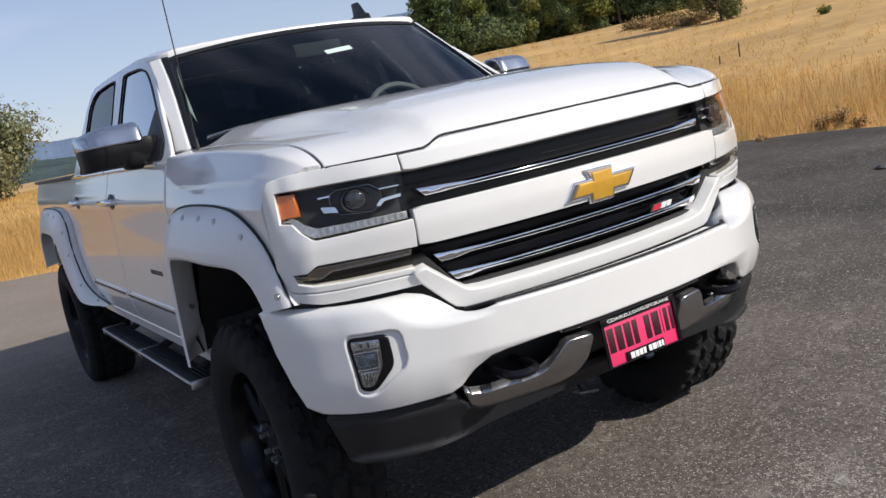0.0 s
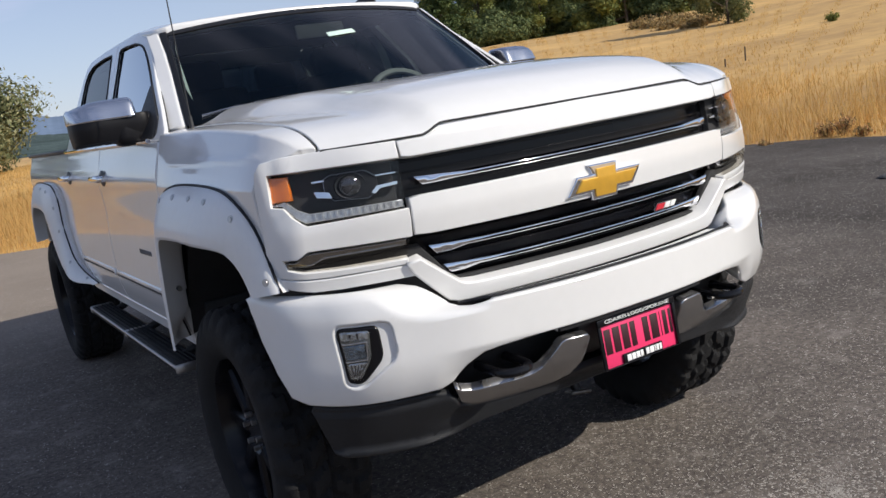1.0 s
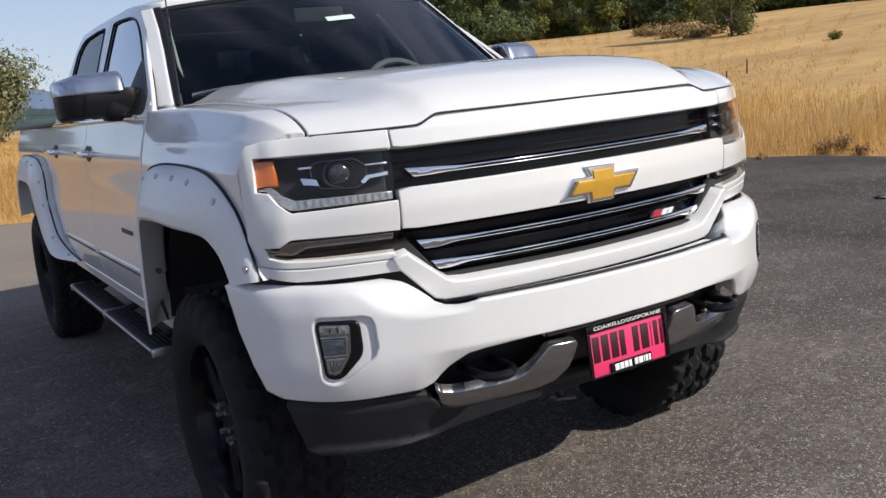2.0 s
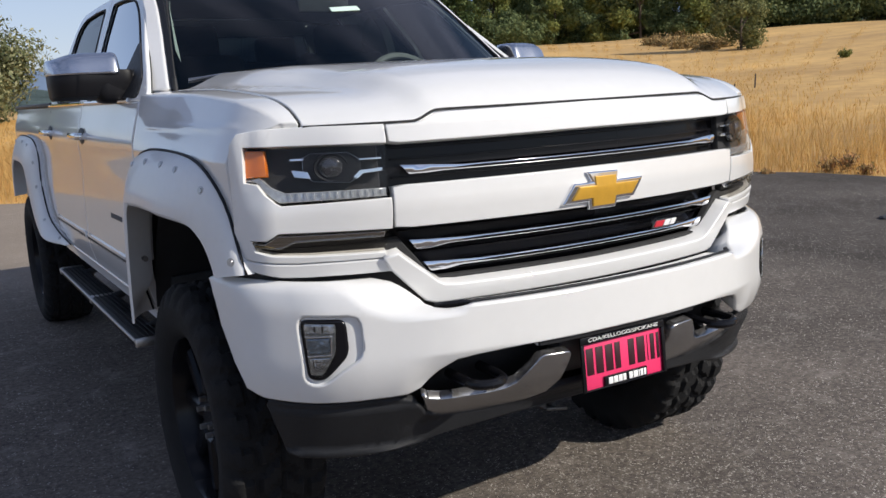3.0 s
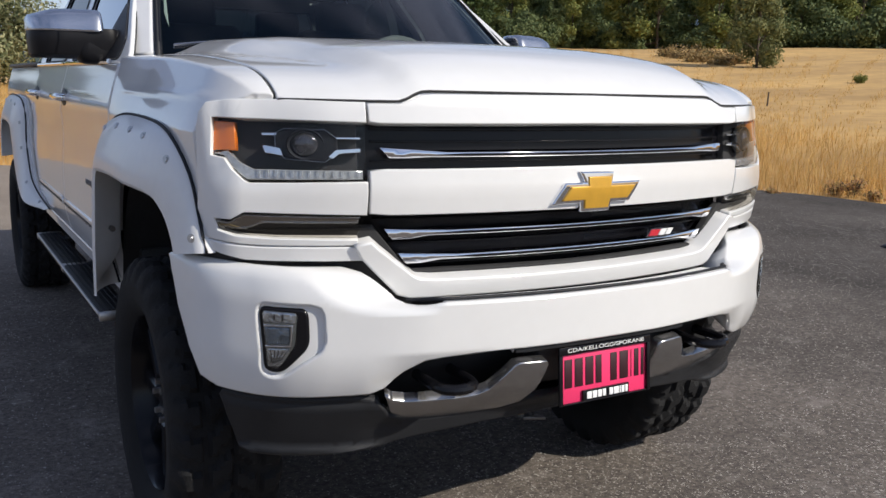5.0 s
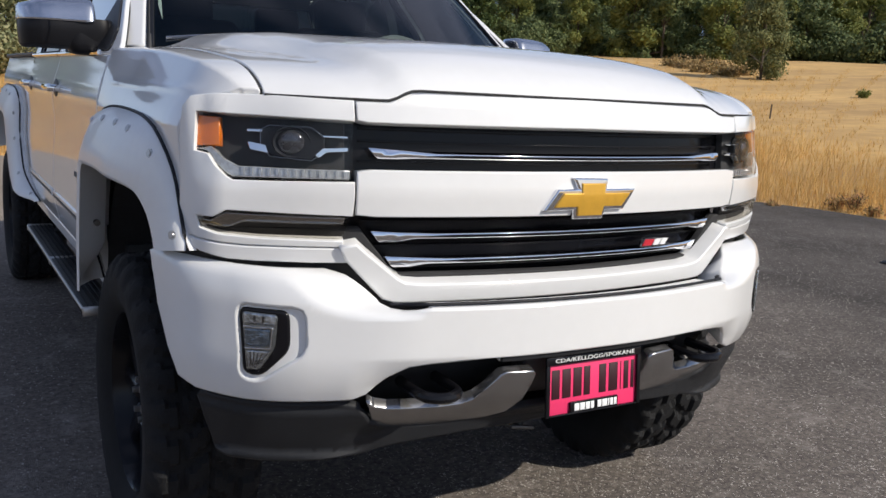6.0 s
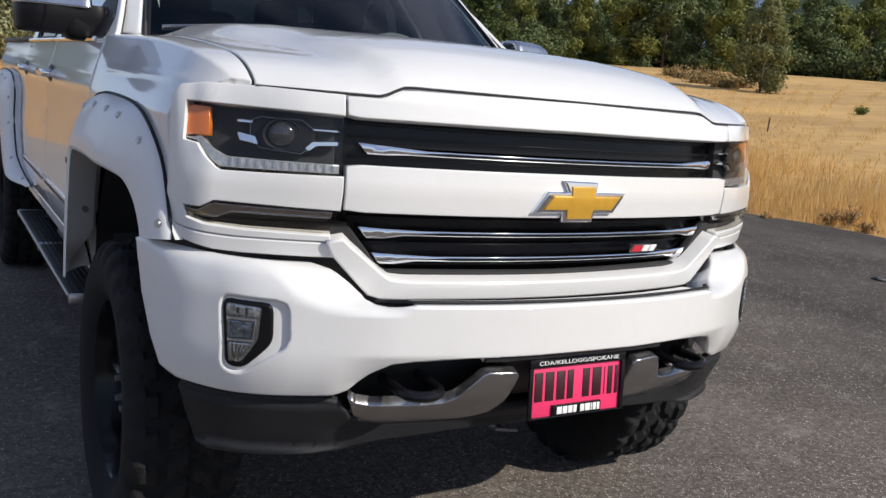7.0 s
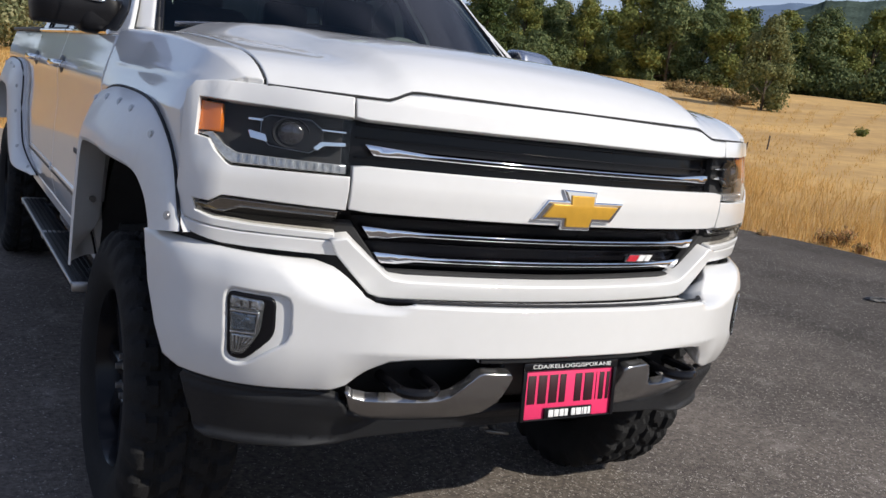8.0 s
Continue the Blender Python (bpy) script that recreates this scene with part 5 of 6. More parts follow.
# underside
b = bmesh.new()
for s in (-1, 1):
    b = box_mesh((0.09, 4.9, 0.14), (s * 0.42, 2.85, 0.66), 0.01, bm=b)
b = box_mesh((0.9, 0.10, 0.12), (0, 0.45, 0.62), 0.01, bm=b)
part("chassis_frame", b, BLACKP, truck)
b = rod_mesh((-0.75, 0.95, 0.44), (0.75, 0.95, 0.44), 0.045)
b = rod_mesh((-0.75, 4.836, 0.44), (0.75, 4.836, 0.44), 0.055, bm=b)
for s in (-1, 1):
    b = rod_mesh((s * 0.35, 0.72, 0.60), (s * 0.74, 0.92, 0.40), 0.025, bm=b)
    b = rod_mesh((s * 0.35, 1.18, 0.60), (s * 0.74, 0.98, 0.40), 0.025, bm=b)
    b = rod_mesh((s * 0.55, 0.95, 1.0), (s * 0.66, 0.95, 0.45), 0.045, bm=b)
part("axle", b, STEEL, truck)
part("bracket_stem", rod_mesh((0.41, 0.88, 0.18), (0.36, 0.94, 0.43), 0.020), BLACKP, truck)
b = box_mesh((0.11, 0.05, 0.014), (0.41, 0.87, 0.176), 0.005, (-8, 10, 0))
part("lower_bracket", b, STEEL, truck, "bare steel suspension bracket")
# added out of sight, stops sun patches inside the truck's shadow
panel("under_bumper_sun_block", both([(0, 0.0), (0.68, 0.0), (0.68, 0.30), (0, 0.30)]), lambda u, d: (bumper_plan(u)[0], bumper_plan(u)[1] + 0.145 + d, 0.584), DEEP, truck, "black sheet added under the bumper to block sunlight", r=0.002, depth=0.008, step=0.06)
part("skid_plate", box_mesh((0.70, 0.50, 0.02), (0, 0.62, 0.60), 0.006, (-6, 0, 0)), STEEL, truck, "grey steel skid plate")
part("engine_block", box_mesh((1.10, 1.0, 0.62), (0, 0.95, 0.98), 0.04), DEEP, truck)


# wheels
def make_wheel(s, cx, cy):
    w = group_part("wheel", truck, "black off-road wheel with a knobbly tyre")
    w.location = (cx, cy, 0.445)
    b = bmesh.new()
    xs = np.linspace(-0.160, 0.160, 33)
    side = [(0.268, -0.120), (0.290, -0.140), (0.325, -0.156), (0.365, -0.160)]
    nseg, rows = 224, []
    for k in range(nseg):
        a = k * math.tau / nseg
        p = k / nseg * 28
        row = [(r, x) for r, x in side]
        for x in xs:
            e = abs(x) / 0.160
            base = 0.432 - 0.052 * max(0.0, e - 0.74) ** 2 / 0.0676
            sg = 1 if x > 0 else -1
            ph = (p + sg * 0.25 + (0.9 if e < 0.45 else -0.5) * sg * x * 9) % 1.0
            lug = ph < (0.62 if e < 0.45 else 0.60)
            groove = abs(e - 0.46) < 0.05 or e < 0.035
            row.append((base + (0.016 if lug and not groove else 0.0) * (1.0 if e < 0.98 else 0.3), x))
        row += [(r, -x) for r, x in side[::-1]]
        rows.append([(x, math.sin(a) * r, math.cos(a) * r) for r, x in row])
    rows.append(rows[0])
    b = loft_mesh(rows)
    bmesh.ops.remove_doubles(b, verts=b.verts, dist=1e-5)
    part("tyre", b, RUBBER, w, "black knobbly off-road tyre")
    b = lathe_mesh([(0.268, -0.13), (0.262, -0.12), (0.25, 0.10), (0.262, 0.125), (0.276, 0.132), (0.280, 0.120)], 48)
    b = rod_mesh((s * 0.02, 0, 0), (s * 0.085, 0, 0), 0.085, 0.070, n=24, bm=b)
    for k in range(8):
        a = k * math.tau / 8
        own = box_mesh((0.045, 0.060, 0.19), (s * 0.070, 0, 0.165), 0.012, seg=1)
        own.transform(Matrix.Rotation(a, 4, "X"))
        b = merge(b, own)
    part("rim", b, GLOSSK, w, "black alloy rim")
    part("brake_disc", lathe_mesh([(0.0, -0.03 * s), (0.235, -0.03 * s), (0.235, 0.0), (0.10, 0.004 * s), (0.0, 0.004 * s)], 32), STEEL, w, "grey brake disc")
    for k in range(6):
        a = k * math.tau / 6 + 0.3
        p = Vector((s * 0.085, math.sin(a) * 0.06, math.cos(a) * 0.06))
        part("wheel_nut", rod_mesh(p, p + Vector((s * 0.02, 0, 0)), 0.010, n=6), BRUSH, w)
    return w


for cy in (0.95, 4.836):
    for s in (-1, 1):
        make_wheel(s, s * 0.865, cy)

# ---- trees, grass and distance ----
def island_material(name, colors, rough=0.7, trans=0.25):
    """Foliage whose colour differs from leaf to leaf, and lets some light through."""
    m = bpy.data.materials.new(name)
    m.use_nodes = True
    n, l = m.node_tree.nodes, m.node_tree.links
    b = n["Principled BSDF"]
    g = n.new("ShaderNodeNewGeometry")
    r = n.new("ShaderNodeValToRGB")
    while len(r.color_ramp.elements) < len(colors):
        r.color_ramp.elements.new(0.5)
    for i, c in enumerate(colors):
        r.color_ramp.elements[i].position = i / (len(colors) - 1)
        r.color_ramp.elements[i].color = (*c, 1)
    l.new(g.outputs["Random Per Island"], r.inputs["Fac"])
    l.new(r.outputs["Color"], b.inputs["Base Color"])
    b.inputs["Roughness"].default_value = rough
    b.inputs["Specular IOR Level"].default_value = 0.3
    t = n.new("ShaderNodeBsdfTranslucent")
    l.new(r.outputs["Color"], t.inputs["Color"])
    mx = n.new("ShaderNodeMixShader")
    mx.inputs[0].default_value = trans
    l.new(b.outputs[0], mx.inputs[1])
    l.new(t.outputs[0], mx.inputs[2])
    l.new(mx.outputs[0], n["Material Output"].inputs["Surface"])
    return m


BARK = material("bark", (0.10, 0.075, 0.055), 0.9, vary=0.4, scale=6, bump=0.6, bump_scale=30)
LEAF_A = island_material("dark_green_leaves", [(0.060, 0.092, 0.038), (0.095, 0.13, 0.050), (0.135, 0.17, 0.064), (0.19, 0.21, 0.08)])
LEAF_B = island_material("yellow_green_leaves", [(0.11, 0.14, 0.04), (0.16, 0.19, 0.05), (0.22, 0.235, 0.06), (0.28, 0.265, 0.07)])
LEAF_C = island_material("olive_leaves", [(0.09, 0.105, 0.04), (0.15, 0.165, 0.06), (0.22, 0.22, 0.085), (0.29, 0.27, 0.11)])
LEAF_P = island_material("pale_grey_green_leaves", [(0.08, 0.10, 0.045), (0.15, 0.17, 0.08), (0.26, 0.27, 0.14), (0.38, 0.36, 0.20)])
LEAF_D = island_material("grey_green_leaves", [(0.09, 0.11, 0.045), (0.15, 0.17, 0.065), (0.21, 0.22, 0.09), (0.29, 0.28, 0.115)])
NEEDLE = island_material("pine_needles", [(0.035, 0.065, 0.024), (0.065, 0.10, 0.032), (0.11, 0.14, 0.045)])


def leaf_mesh(name, centres, sizes, mat, rng, droop=0.0, out=None):
    """One mesh of many small leaf faces, each folded a little."""
    n = len(centres)
    c = np.asarray(centres)
    d = rng.normal(size=(n, 3))
    d[:, 2] -= droop
    d /= np.linalg.norm(d, axis=1)[:, None]
    if out is not None:
        # leaves lie over the clump they belong to, so that clumps catch the light as masses
        face = np.asarray(out) + rng.normal(size=(n, 3)) * 0.45
        d = np.cross(face, d)
        d /= np.linalg.norm(d, axis=1)[:, None] + 1e-9
        e = np.cross(face, d)
    else:
        e = np.cross(d, rng.normal(size=(n, 3)))
    e /= np.linalg.norm(e, axis=1)[:, None] + 1e-9
    s = np.asarray(sizes)[:, None]
    v = np.stack([c - d * s, c + e * s * 0.45, c + d * s, c - e * s * 0.45], 1).reshape(-1, 3)
    me = bpy.data.meshes.new(name)
    me.vertices.add(4 * n)
    me.vertices.foreach_set("co", v.astype(np.float32).ravel())
    me.loops.add(4 * n)
    me.loops.foreach_set("vertex_index", np.arange(4 * n, dtype=np.int32))
    me.polygons.add(n)
    me.polygons.foreach_set("loop_start", np.arange(0, 4 * n, 4, dtype=np.int32))
    me.update(calc_edges=True)
    me.materials.append(mat)
    return me


def broadleaf(seed, h, w, mat, leaves=5200, leaf=0.16, base=0.08, ragged=0.35, lobes=22):
    """Trunk with limbs, and a crown of uneven leaf clumps with gaps; h tall and w wide."""
    rng = np.random.default_rng(seed)
    tips = []
    for k in range(lobes):
        a, q = rng.uniform(0, math.tau), rng.uniform(0, 1) ** 0.8
        zz = base * h + (h * 0.93 - base * h) * q
        prof = math.sin(math.pi * min(1.0, 0.16 + 0.84 * q) ** 0.85) ** 0.75
        rr = w * 0.5 * prof * rng.uniform(0.25, 0.82)
        tips.append((math.cos(a) * rr, math.sin(a) * rr, zz, w * rng.uniform(0.13, 0.22) * (0.7 + 0.3 * prof)))
    tips.append((rng.normal() * 0.1, rng.normal() * 0.1, h * 0.93, w * 0.12))
    b = tube_mesh([(0, 0, -0.3), (rng.normal() * 0.05, 0.03, h * 0.2), (rng.normal() * 0.12, 0.0, h * 0.5), (rng.normal() * 0.15, 0.1, h * 0.85)], 0.03 * h * 0.5, 7)
    for v in b.verts:
        k = max(0.2, 1 - v.co.z / h)
        v.co.x *= k
        v.co.y *= k
    for x, y, z, r in tips[::2]:
        z0 = max(0.08 * h, z * 0.55)
        b = tube_mesh([(0, 0, z0), (x * 0.5, y * 0.5, (z0 + z) * 0.52), (x, y, z)], 0.006 * h, 5, bm=b)
    cs, ss, ds = [], [], []
    per = leaves // len(tips)
    for x, y, z, r in tips:
        d = rng.normal(size=(per, 3))
        d /= np.linalg.norm(d, axis=1)[:, None]
        q = rng.uniform(0, 1, per) ** 0.4 * (1 + ragged * np.clip(rng.normal(size=per), -0.5, 1.6) * 0.5)
        cs.append(np.array([x, y, z]) + d * q[:, None] * r * np.array([1, 1, 0.85]))
        ds.append(d)
        ss.append(leaf * rng.uniform(0.55, 1.25, per))
    cs, ss = np.concatenate(cs), np.concatenate(ss)
    cs[:, 2] = np.maximum(cs[:, 2], 0.05)
    return b, leaf_mesh("crown", cs, ss, mat, rng, 0.25, np.concatenate(ds))


def conifer(seed, h, w, mat):
    rng = np.random.default_rng(seed)
    b = rod_mesh((0, 0, -0.3), (0, 0, h * 0.98), 0.022 * h, 0.003 * h, n=7)
    cs, ss = [], []
    for k in range(24):
        q = k / 23
        z, R = h * (0.10 + 0.88 * q), w * 0.5 * (1 - q) ** 0.8 + 0.12
        for j in range(8):
            a = rng.uniform(0, math.tau)
            R2 = R * rng.uniform(0.65, 1.12)
            t = rng.uniform(0.12, 1, 62) ** 0.7
            spread = 0.10 + 0.16 * R
            cs.append(np.stack([np.cos(a) * R2 * t, np.sin(a) * R2 * t, z - 0.20 * R2 * t ** 1.5], 1) + rng.normal(size=(62, 3)) * np.array([spread * 0.6, spread * 0.6, 0.09]))
            ss.append(rng.uniform(0.10, 0.20, 62))
    return b, leaf_mesh("crown", np.concatenate(cs), np.concatenate(ss), mat, rng, 0.5)


def plant_tree(trunk_bm, crown_me, label, group, m, name="tree"):
    t = thing(name, label, "tree", group)
    part("trunk", trunk_bm, BARK, t)
    c = new("crown", crown_me)
    c.parent = t
    t.matrix_world = m
    return t


EYE0 = (-1.55, -1.8)


def polar(az, r):
    x, y = EYE0[0] + r * math.sin(radians(az)), EYE0[1] + r * math.cos(radians(az))
    return x, y, land(x, y)


protos = []
KINDS = [("dark green leafy tree at the wood's edge", LEAF_A, 7.6, 5.6), ("yellow-green leafy tree at the wood's edge", LEAF_B, 7.8, 5.0), ("olive-green leafy tree at the wood's edge", LEAF_C, 7.0, 5.8), ("dark green dense tree at the wood's edge", LEAF_A, 8.2, 6.4)]
woods = random.Random(11)
for i, (lab, mat, h, w) in enumerate(KINDS):
    tb, cm = broadleaf(20 + i, h, w, mat, 12000, 0.17, base=0.0, ragged=0.6, lobes=27)
    protos.append((plant_tree(tb, cm, lab, "trees along the field", pose(0, 0, 0)), h))
placed = [False] * len(protos)
tb, cm = conifer(5, 9.4, 5.4, NEEDLE)
pine = plant_tree(tb, cm, "dark pine with drooping tiers of branches", "trees along the field", pose(*polar(32.2, 84), 0, 0, 20))
row = []
az = 34.6
while az < 64:
    row.append((az, 90 + woods.uniform(-5, 5), 0.92 + woods.uniform(-0.28, 0.22)))
    az += woods.uniform(1.3, 2.1)
az = 31.5
while az < 66:
    row.append((az, 106 + woods.uniform(-5, 6), 1.24 + woods.uniform(-0.16, 0.18)))
    az += woods.uniform(1.4, 2.3)
for az, r, k in row:
    i = woods.choice((0, 1, 1, 2, 3, 0))
    x, y, z = polar(az, r)
    m = pose(x, y, z - 0.1, 0, 0, woods.uniform(0, 360)) @ Matrix.Diagonal((k, k, k, 1))
    if not placed[i]:
        protos[i][0].matrix_world = m
        placed[i] = True
    else:
        c = copy_thing(protos[i][0], pose(x, y, z - 0.1, 0, 0, woods.uniform(0, 360)))
        c.scale = (1.12 * k, 1.12 * k, k * woods.uniform(0.92, 1.06))
# undergrowth at the foot of the woods
tb, cm = broadleaf(77, 2.6, 5.2, LEAF_A, 5200, 0.15, base=0.0, lobes=26)
bush = plant_tree(tb, cm, "dark undergrowth bush at the wood's edge", "undergrowth", pose(*polar(34.0, 84)), "bush")
for az in np.arange(31.5, 66.0, 1.2):
    x, y, z = polar(float(az) + woods.uniform(-0.6, 0.6), 86 + woods.uniform(-3, 6))
    c = copy_thing(bush, pose(x, y, z - 0.15, 0, 0, woods.uniform(0, 360)))
    k = woods.uniform(0.7, 1.25)
    c.scale = (k, k, k * woods.uniform(0.8, 1.1))
# lone ragged tree in the field
tb, cm = broadleaf(41, 4.8, 3.2, LEAF_D, 19000, 0.085, base=0.02, ragged=0.6, lobes=34)
x, y, z = polar(49.5, 48)
plant_tree(tb, cm, "lone ragged olive-green tree in the dry field", "", pose(x, y, z - 0.1, 0, 0, 40))
# pale tree past the yard's far edge
tb, cm = broadleaf(52, 6.6, 7.1, LEAF_P, 36000, 0.11, base=0.02, ragged=0.28, lobes=46)
x, y, z = polar(2.5, 42)
plant_tree(tb, cm, "pale grey-green tree beyond the asphalt", "", pose(x, y, z - 0.2, 0, 0, 10))
for k, (az, r, s) in enumerate(((-4.5, 46, 1.0), (-22, 60, 1.2), (-38, 55, 1.1), (-60, 62, 1.3), (-85, 60, 1.2))):
    x, y, z = polar(az, r)
    c = copy_thing(protos[k % 4][0], pose(x, y, z - 0.1, 0, 0, 70 * k))
    c.scale = (0.8 * s, 0.8 * s, 0.75 * s)

# small shrubs and weeds
def shrub(seed, h, w, mat, label, at, n=700, leaf=0.06):
    rng = np.random.default_rng(seed)
    t = thing("shrub", label, "shrub")
    cs = []
    b = bmesh.new()
    for k in range(14):
        a, q = rng.uniform(0, math.tau), rng.uniform(0.2, 1)
        tip = np.array([math.cos(a) * w * 0.5 * q, math.sin(a) * w * 0.5 * q, h * rng.uniform(0.55, 1.0)])
        b = tube_mesh([(0, 0, -0.03), tuple(tip * (0.5, 0.5, 0.6)), tuple(tip)], 0.004 + 0.004 * h, 4, bm=b)
        cs.append(tip * rng.uniform(0.3, 1.0, (n // 14, 1)) + rng.normal(size=(n // 14, 3)) * 0.09 * w)
    part("stems", b, BARK, t)
    cs = np.concatenate(cs)
    cs[:, 2] = np.maximum(cs[:, 2], 0.01)
    c = new("leaves", leaf_mesh("leaves", cs, leaf * rng.uniform(0.5, 1.2, len(cs)), mat, rng))
    c.parent = t
    t.matrix_world = pose(*at)
    return t


WEED = island_material("reddish_green_weed", [(0.26, 0.20, 0.08), (0.42, 0.26, 0.12), (0.52, 0.28, 0.14), (0.34, 0.31, 0.12)])
shrub(3, 0.30, 0.52, LEAF_B, "low green shrub in the dry field", polar(55.2, 37.5), 800, 0.05)
BRUSH_LEAF = island_material("dry_brown_brush", [(0.20, 0.14, 0.065), (0.29, 0.20, 0.09), (0.38, 0.26, 0.11), (0.20, 0.175, 0.075)])
for k, (az, r, h, w) in enumerate(((46.6, 57, 0.30, 2.2), (47.4, 55, 0.26, 1.6), (45.4, 56, 0.26, 2.4), (44.3, 58, 0.22, 2.0), (46.0, 52, 0.24, 2.0), (47.6, 50, 0.26, 1.8), (48.4, 52, 0.28, 1.6))):
    shrub(80 + k, h, w, BRUSH_LEAF, "low dry brown brush in the field", polar(az, r), 800, 0.11)
for k, (az, r, h, w) in enumerate(((55.4, 13.9, 0.30, 0.42), (54.4, 14.1, 0.19, 0.34), (56.5, 13.6, 0.15, 0.28), (50.9, 13.7, 0.10, 0.26))):
    shrub(60 + k, h, w, WEED, "reddish-green weed at the asphalt's edge", polar(az, r), 260, 0.035)
for k, (az, r, h) in enumerate(((50.23, 27, 0.40), (49.03, 26, 0.22))):
    x, y, z = polar(az, r)
    b = rod_mesh((0, 0, -0.2), (0.03, 0, h), 0.024, 0.021, n=8)
    p = tagged(link("fence_post", b, BARK), "weathered wooden fence post in the field", "post", "fence posts")
    p.location = (x, y, z)


# dry grass: blades along the asphalt's edge, thinning out up the slope
STRAW = streaked(island_material("dry_grass_blades", [(0.60, 0.365, 0.120), (0.66, 0.405, 0.138), (0.72, 0.455, 0.165), (0.76, 0.51, 0.20), (0.60, 0.39, 0.14)], 0.8, 0.40))


def grass(name, count, d0, d1, h0, h1, wide, seed, power, label):
    rng = np.random.default_rng(seed)
    line = np.array(resample(EDGE[1:-1], 400))
    seg = rng.integers(0, len(line) - 1, count)
    t = rng.uniform(0, 1, count)[:, None]
    p = line[seg] * (1 - t) + line[seg + 1] * t
    d = line[seg + 1] - line[seg]
    nrm = np.stack([-d[:, 1], d[:, 0]], 1)
    nrm /= np.linalg.norm(nrm, axis=1)[:, None]
    off = d0 + (d1 - d0) * rng.uniform(0, 1, count) ** power
    p = p + nrm * off[:, None] + rng.normal(size=(count, 2)) * 0.12
    patch = np.array([noise.noise(Vector((x * 0.5, y * 0.5, 9.0))) for x, y in p])
    ed = edge_dists(p)
    keep = ed > 0.02
    p, patch, off, ed = p[keep], patch[keep], off[keep], ed[keep]
    z = np.array([land(x, y, e) for (x, y), e in zip(p, ed)])
    n = len(p)
    h = rng.uniform(h0, h1, n) * (1 + 0.55 * patch) * np.clip(0.25 + off / 1.2, 0.25, 1)
    a = rng.uniform(0, math.tau, n)
    lean = rng.uniform(0.05, 0.45, n)
    w = wide * rng.uniform(0.6, 1.3, n)
    root = np.column_stack([p, z - 0.02])
    side = np.column_stack([np.cos(a), np.sin(a), np.zeros(n)]) * w[:, None]
    bend = rng.uniform(0, math.tau, n)
    tip = root + np.column_stack([np.cos(bend) * lean * h, np.sin(bend) * lean * h, h])
    mid = root * 0.45 + tip * 0.55 + np.column_stack([np.zeros(n), np.zeros(n), 0.06 * h])
    v = np.stack([root - side, root + side, mid + side * 0.7, tip, mid - side * 0.7], 1).reshape(-1, 3)
    me = bpy.data.meshes.new(name)
    me.vertices.add(5 * n)
    me.vertices.foreach_set("co", v.astype(np.float32).ravel())
    me.loops.add(5 * n)
    me.loops.foreach_set("vertex_index", np.arange(5 * n, dtype=np.int32))
    me.polygons.add(n)
    me.polygons.foreach_set("loop_start", np.arange(0, 5 * n, 5, dtype=np.int32))
    me.update(calc_edges=True)
    me.materials.append(STRAW)
    return tagged(new(name, me), label, "grass", kind="stuff")


grass("dry_grass", 110000, 0.05, 7.0, 0.18, 0.44, 0.005, 1, 1.2, "tall golden dry grass along the asphalt")
grass("dry_grass_slope", 300000, 5.0, 58.0, 0.06, 0.14, 0.010, 2, 1.3, "golden dry grass thinning up the slope")

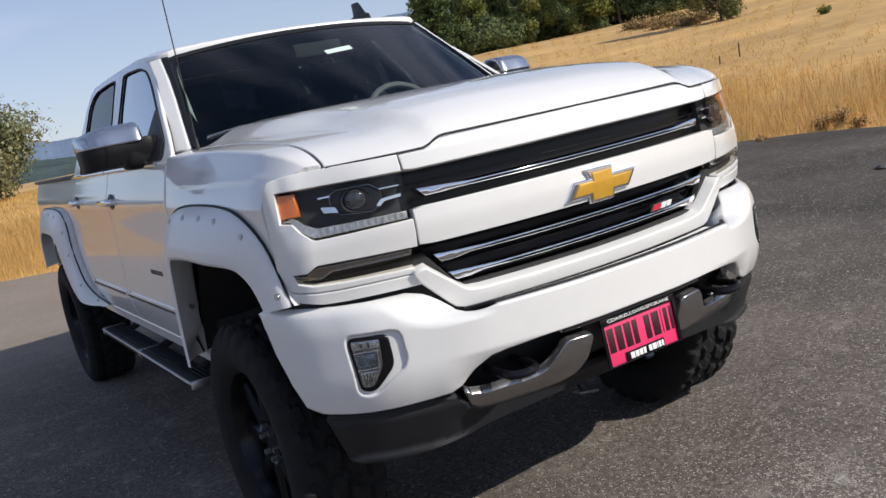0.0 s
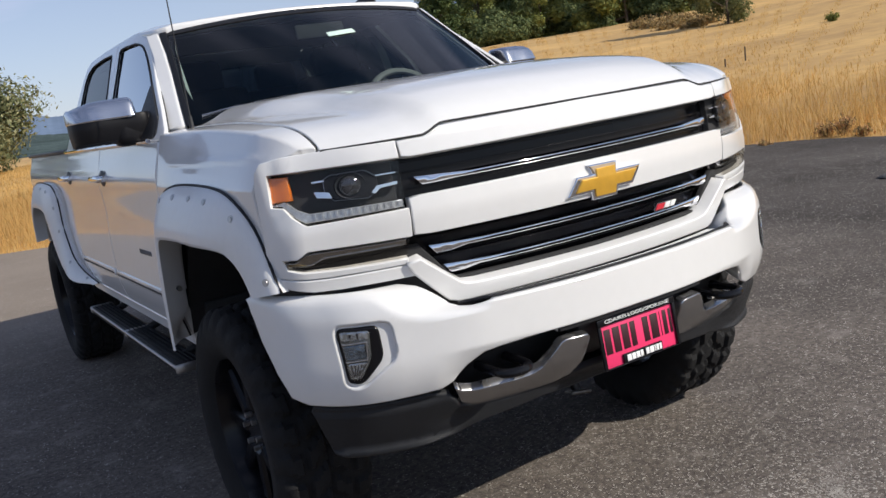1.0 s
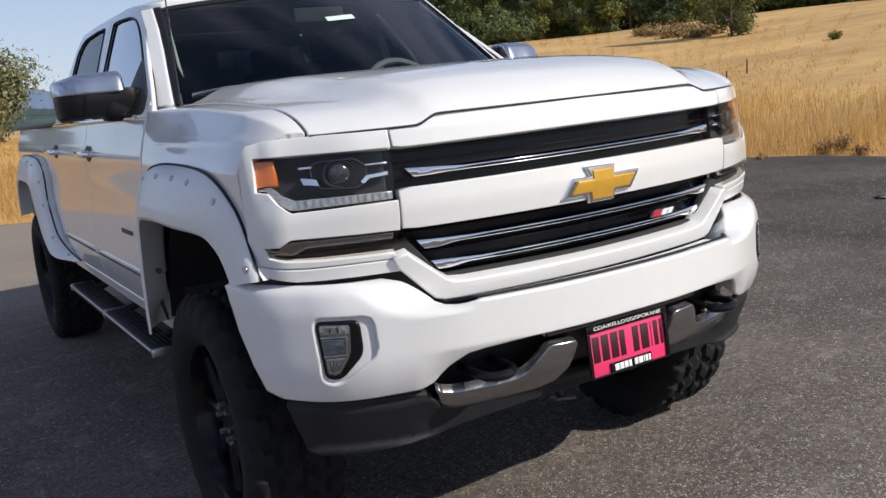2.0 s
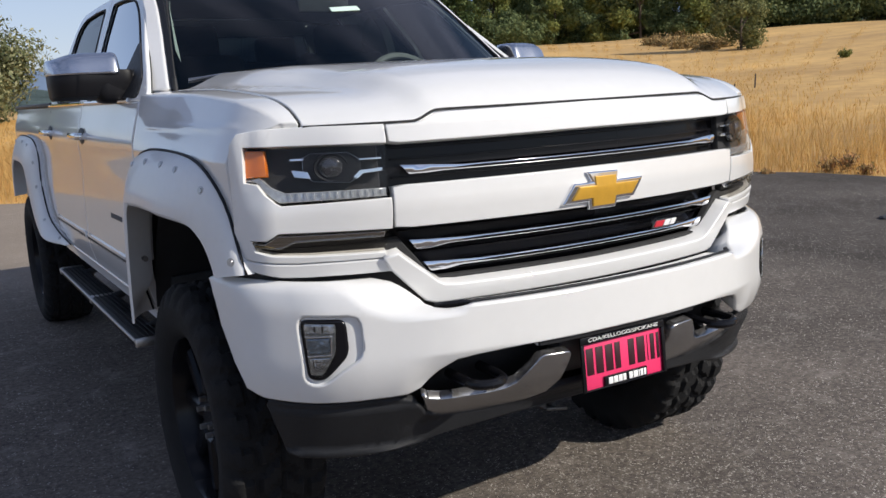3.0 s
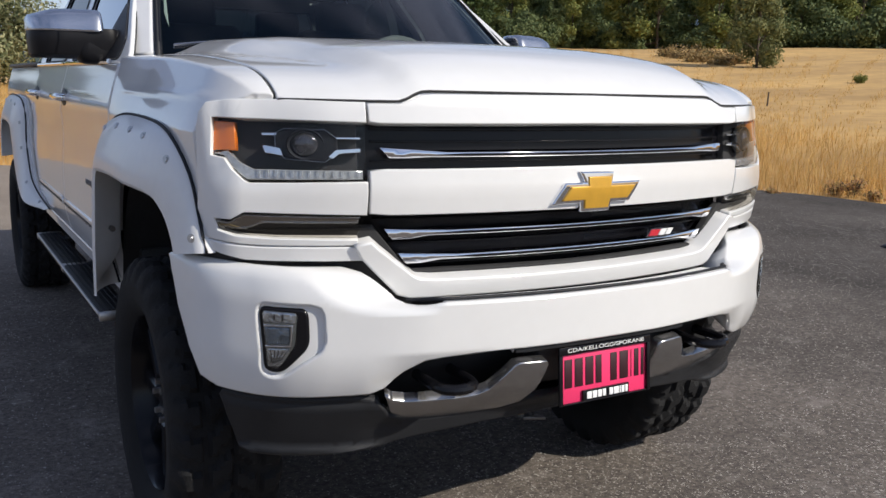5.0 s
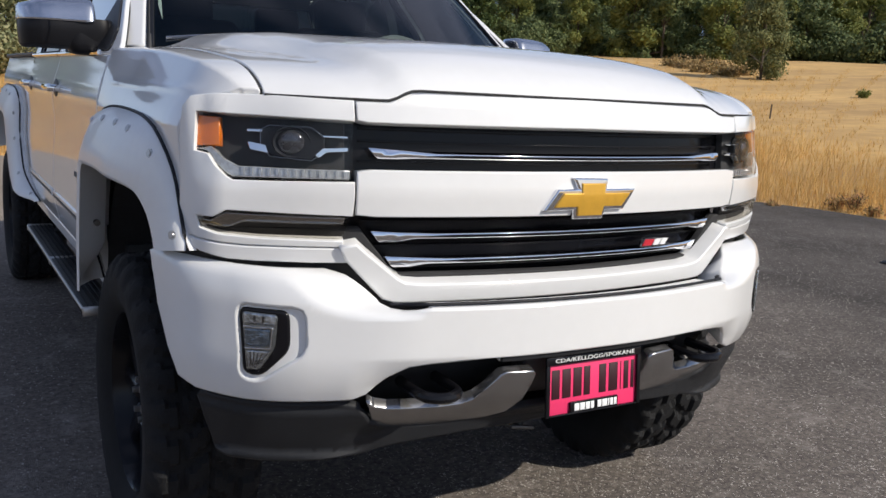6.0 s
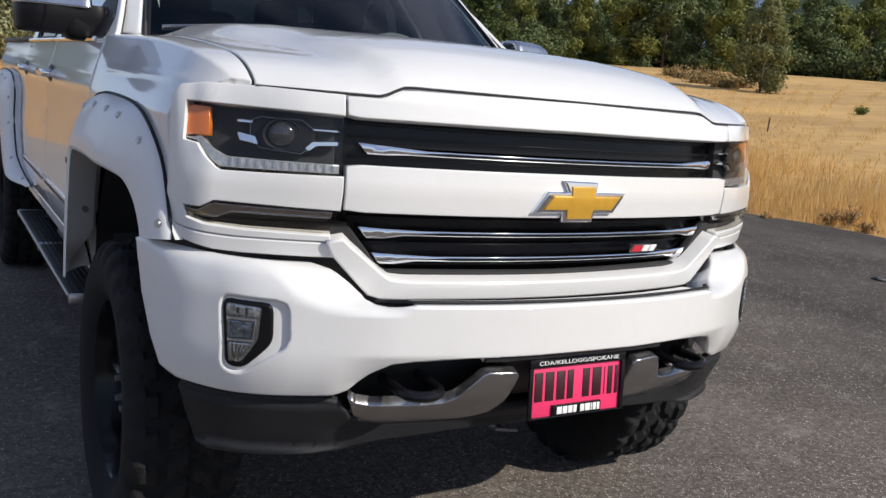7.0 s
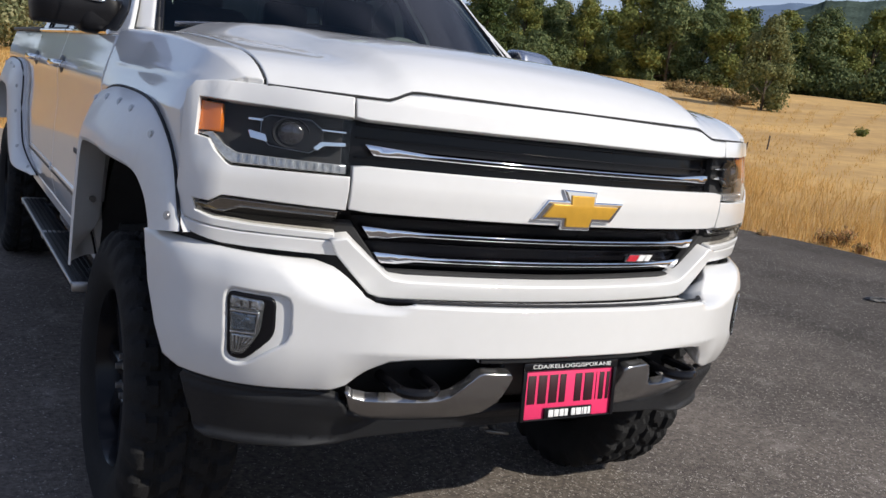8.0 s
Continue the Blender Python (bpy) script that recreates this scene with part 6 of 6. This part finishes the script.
# far hills
def ridge(name, label, r, azs, els, mat, base=-1.0, rough=0.0):
    """A far hillside: its crest at the given bearings and elevations, falling to the land in front."""
    rows = [[], [], []]
    for az in np.arange(azs[0], azs[-1] + 0.01, 0.5 if rough == 0 else 0.08):
        el = float(np.interp(az, azs, els)) + 0.10 * noise.noise(Vector((az * 0.9, r * 0.01, 0))) 
        for k, (q, f) in enumerate(((0.55, 0.0), (0.80, 0.62), (1.0, 1.0))):
            x, y = EYE0[0] + r * q * math.sin(radians(az)), EYE0[1] + r * q * math.cos(radians(az))
            rows[k].append((x, y, 1.4 + r * q * math.tan(radians(el + (rough * noise.noise(Vector((az * 7.0, r * 0.01, 2.0))) if k == 2 else 0.0))) * f if f else base))
    return tagged(link(name, loft_mesh(rows), mat), label, "hill", kind="structure")


# HILLB and HILLM: the blue haze of distance is put into the base colour
HILLB = material("haze_blue_hill", (0.17, 0.23, 0.33), 1.0, vary=0.15, scale=0.004, spec=0.0)
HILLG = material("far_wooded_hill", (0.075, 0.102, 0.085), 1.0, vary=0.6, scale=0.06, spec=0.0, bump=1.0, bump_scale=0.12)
HILLM = material("haze_tinted_wooded_hill", (0.085, 0.115, 0.115), 1.0, vary=0.5, scale=0.03, spec=0.0, bump=0.4, bump_scale=0.05)
ridge("backdrop_mountain", "far mountain ridge tinted blue for haze", 2600, [-60, -30, -8, 0, 3, 5, 6.5, 8, 10, 12, 20, 30], [2.0, 2.6, 1.8, 2.2, 2.5, 2.75, 2.45, 2.1, 2.0, 2.5, 3.2, 3.0], HILLB, rough=0.05)
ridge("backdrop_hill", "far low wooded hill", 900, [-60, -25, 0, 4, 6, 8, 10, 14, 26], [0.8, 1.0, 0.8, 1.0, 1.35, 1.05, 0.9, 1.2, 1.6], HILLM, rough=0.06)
ridge("backdrop_ridge", "far ridge behind the woods tinted blue for haze", 2200, [24, 40, 46, 50, 56, 70, 90], [5.5, 6.2, 7.0, 7.8, 8.0, 7.0, 5.0], HILLB)
ridge("backdrop_woods", "far wooded hillside behind the trees", 700, [46, 49.5, 52, 55, 60, 70, 100], [4.0, 7.0, 8.1, 8.3, 8.6, 8.0, 5.0], HILLG, rough=0.05)

# a small tangle of black cord on the asphalt
cord = []
for k in range(90):
    a = k * 0.42
    r = 0.07 + 0.03 * math.sin(k * 0.9)
    cord.append((6.44 + r * 1.5 * math.cos(a) + k * 0.0006, 3.25 + r * math.sin(a), 0.010 + 0.012 * (k % 7) / 7))
tagged(link("cord", tube_mesh(cord, 0.007, 6), BLACKP), "small tangle of black cord lying on the asphalt", "cord")
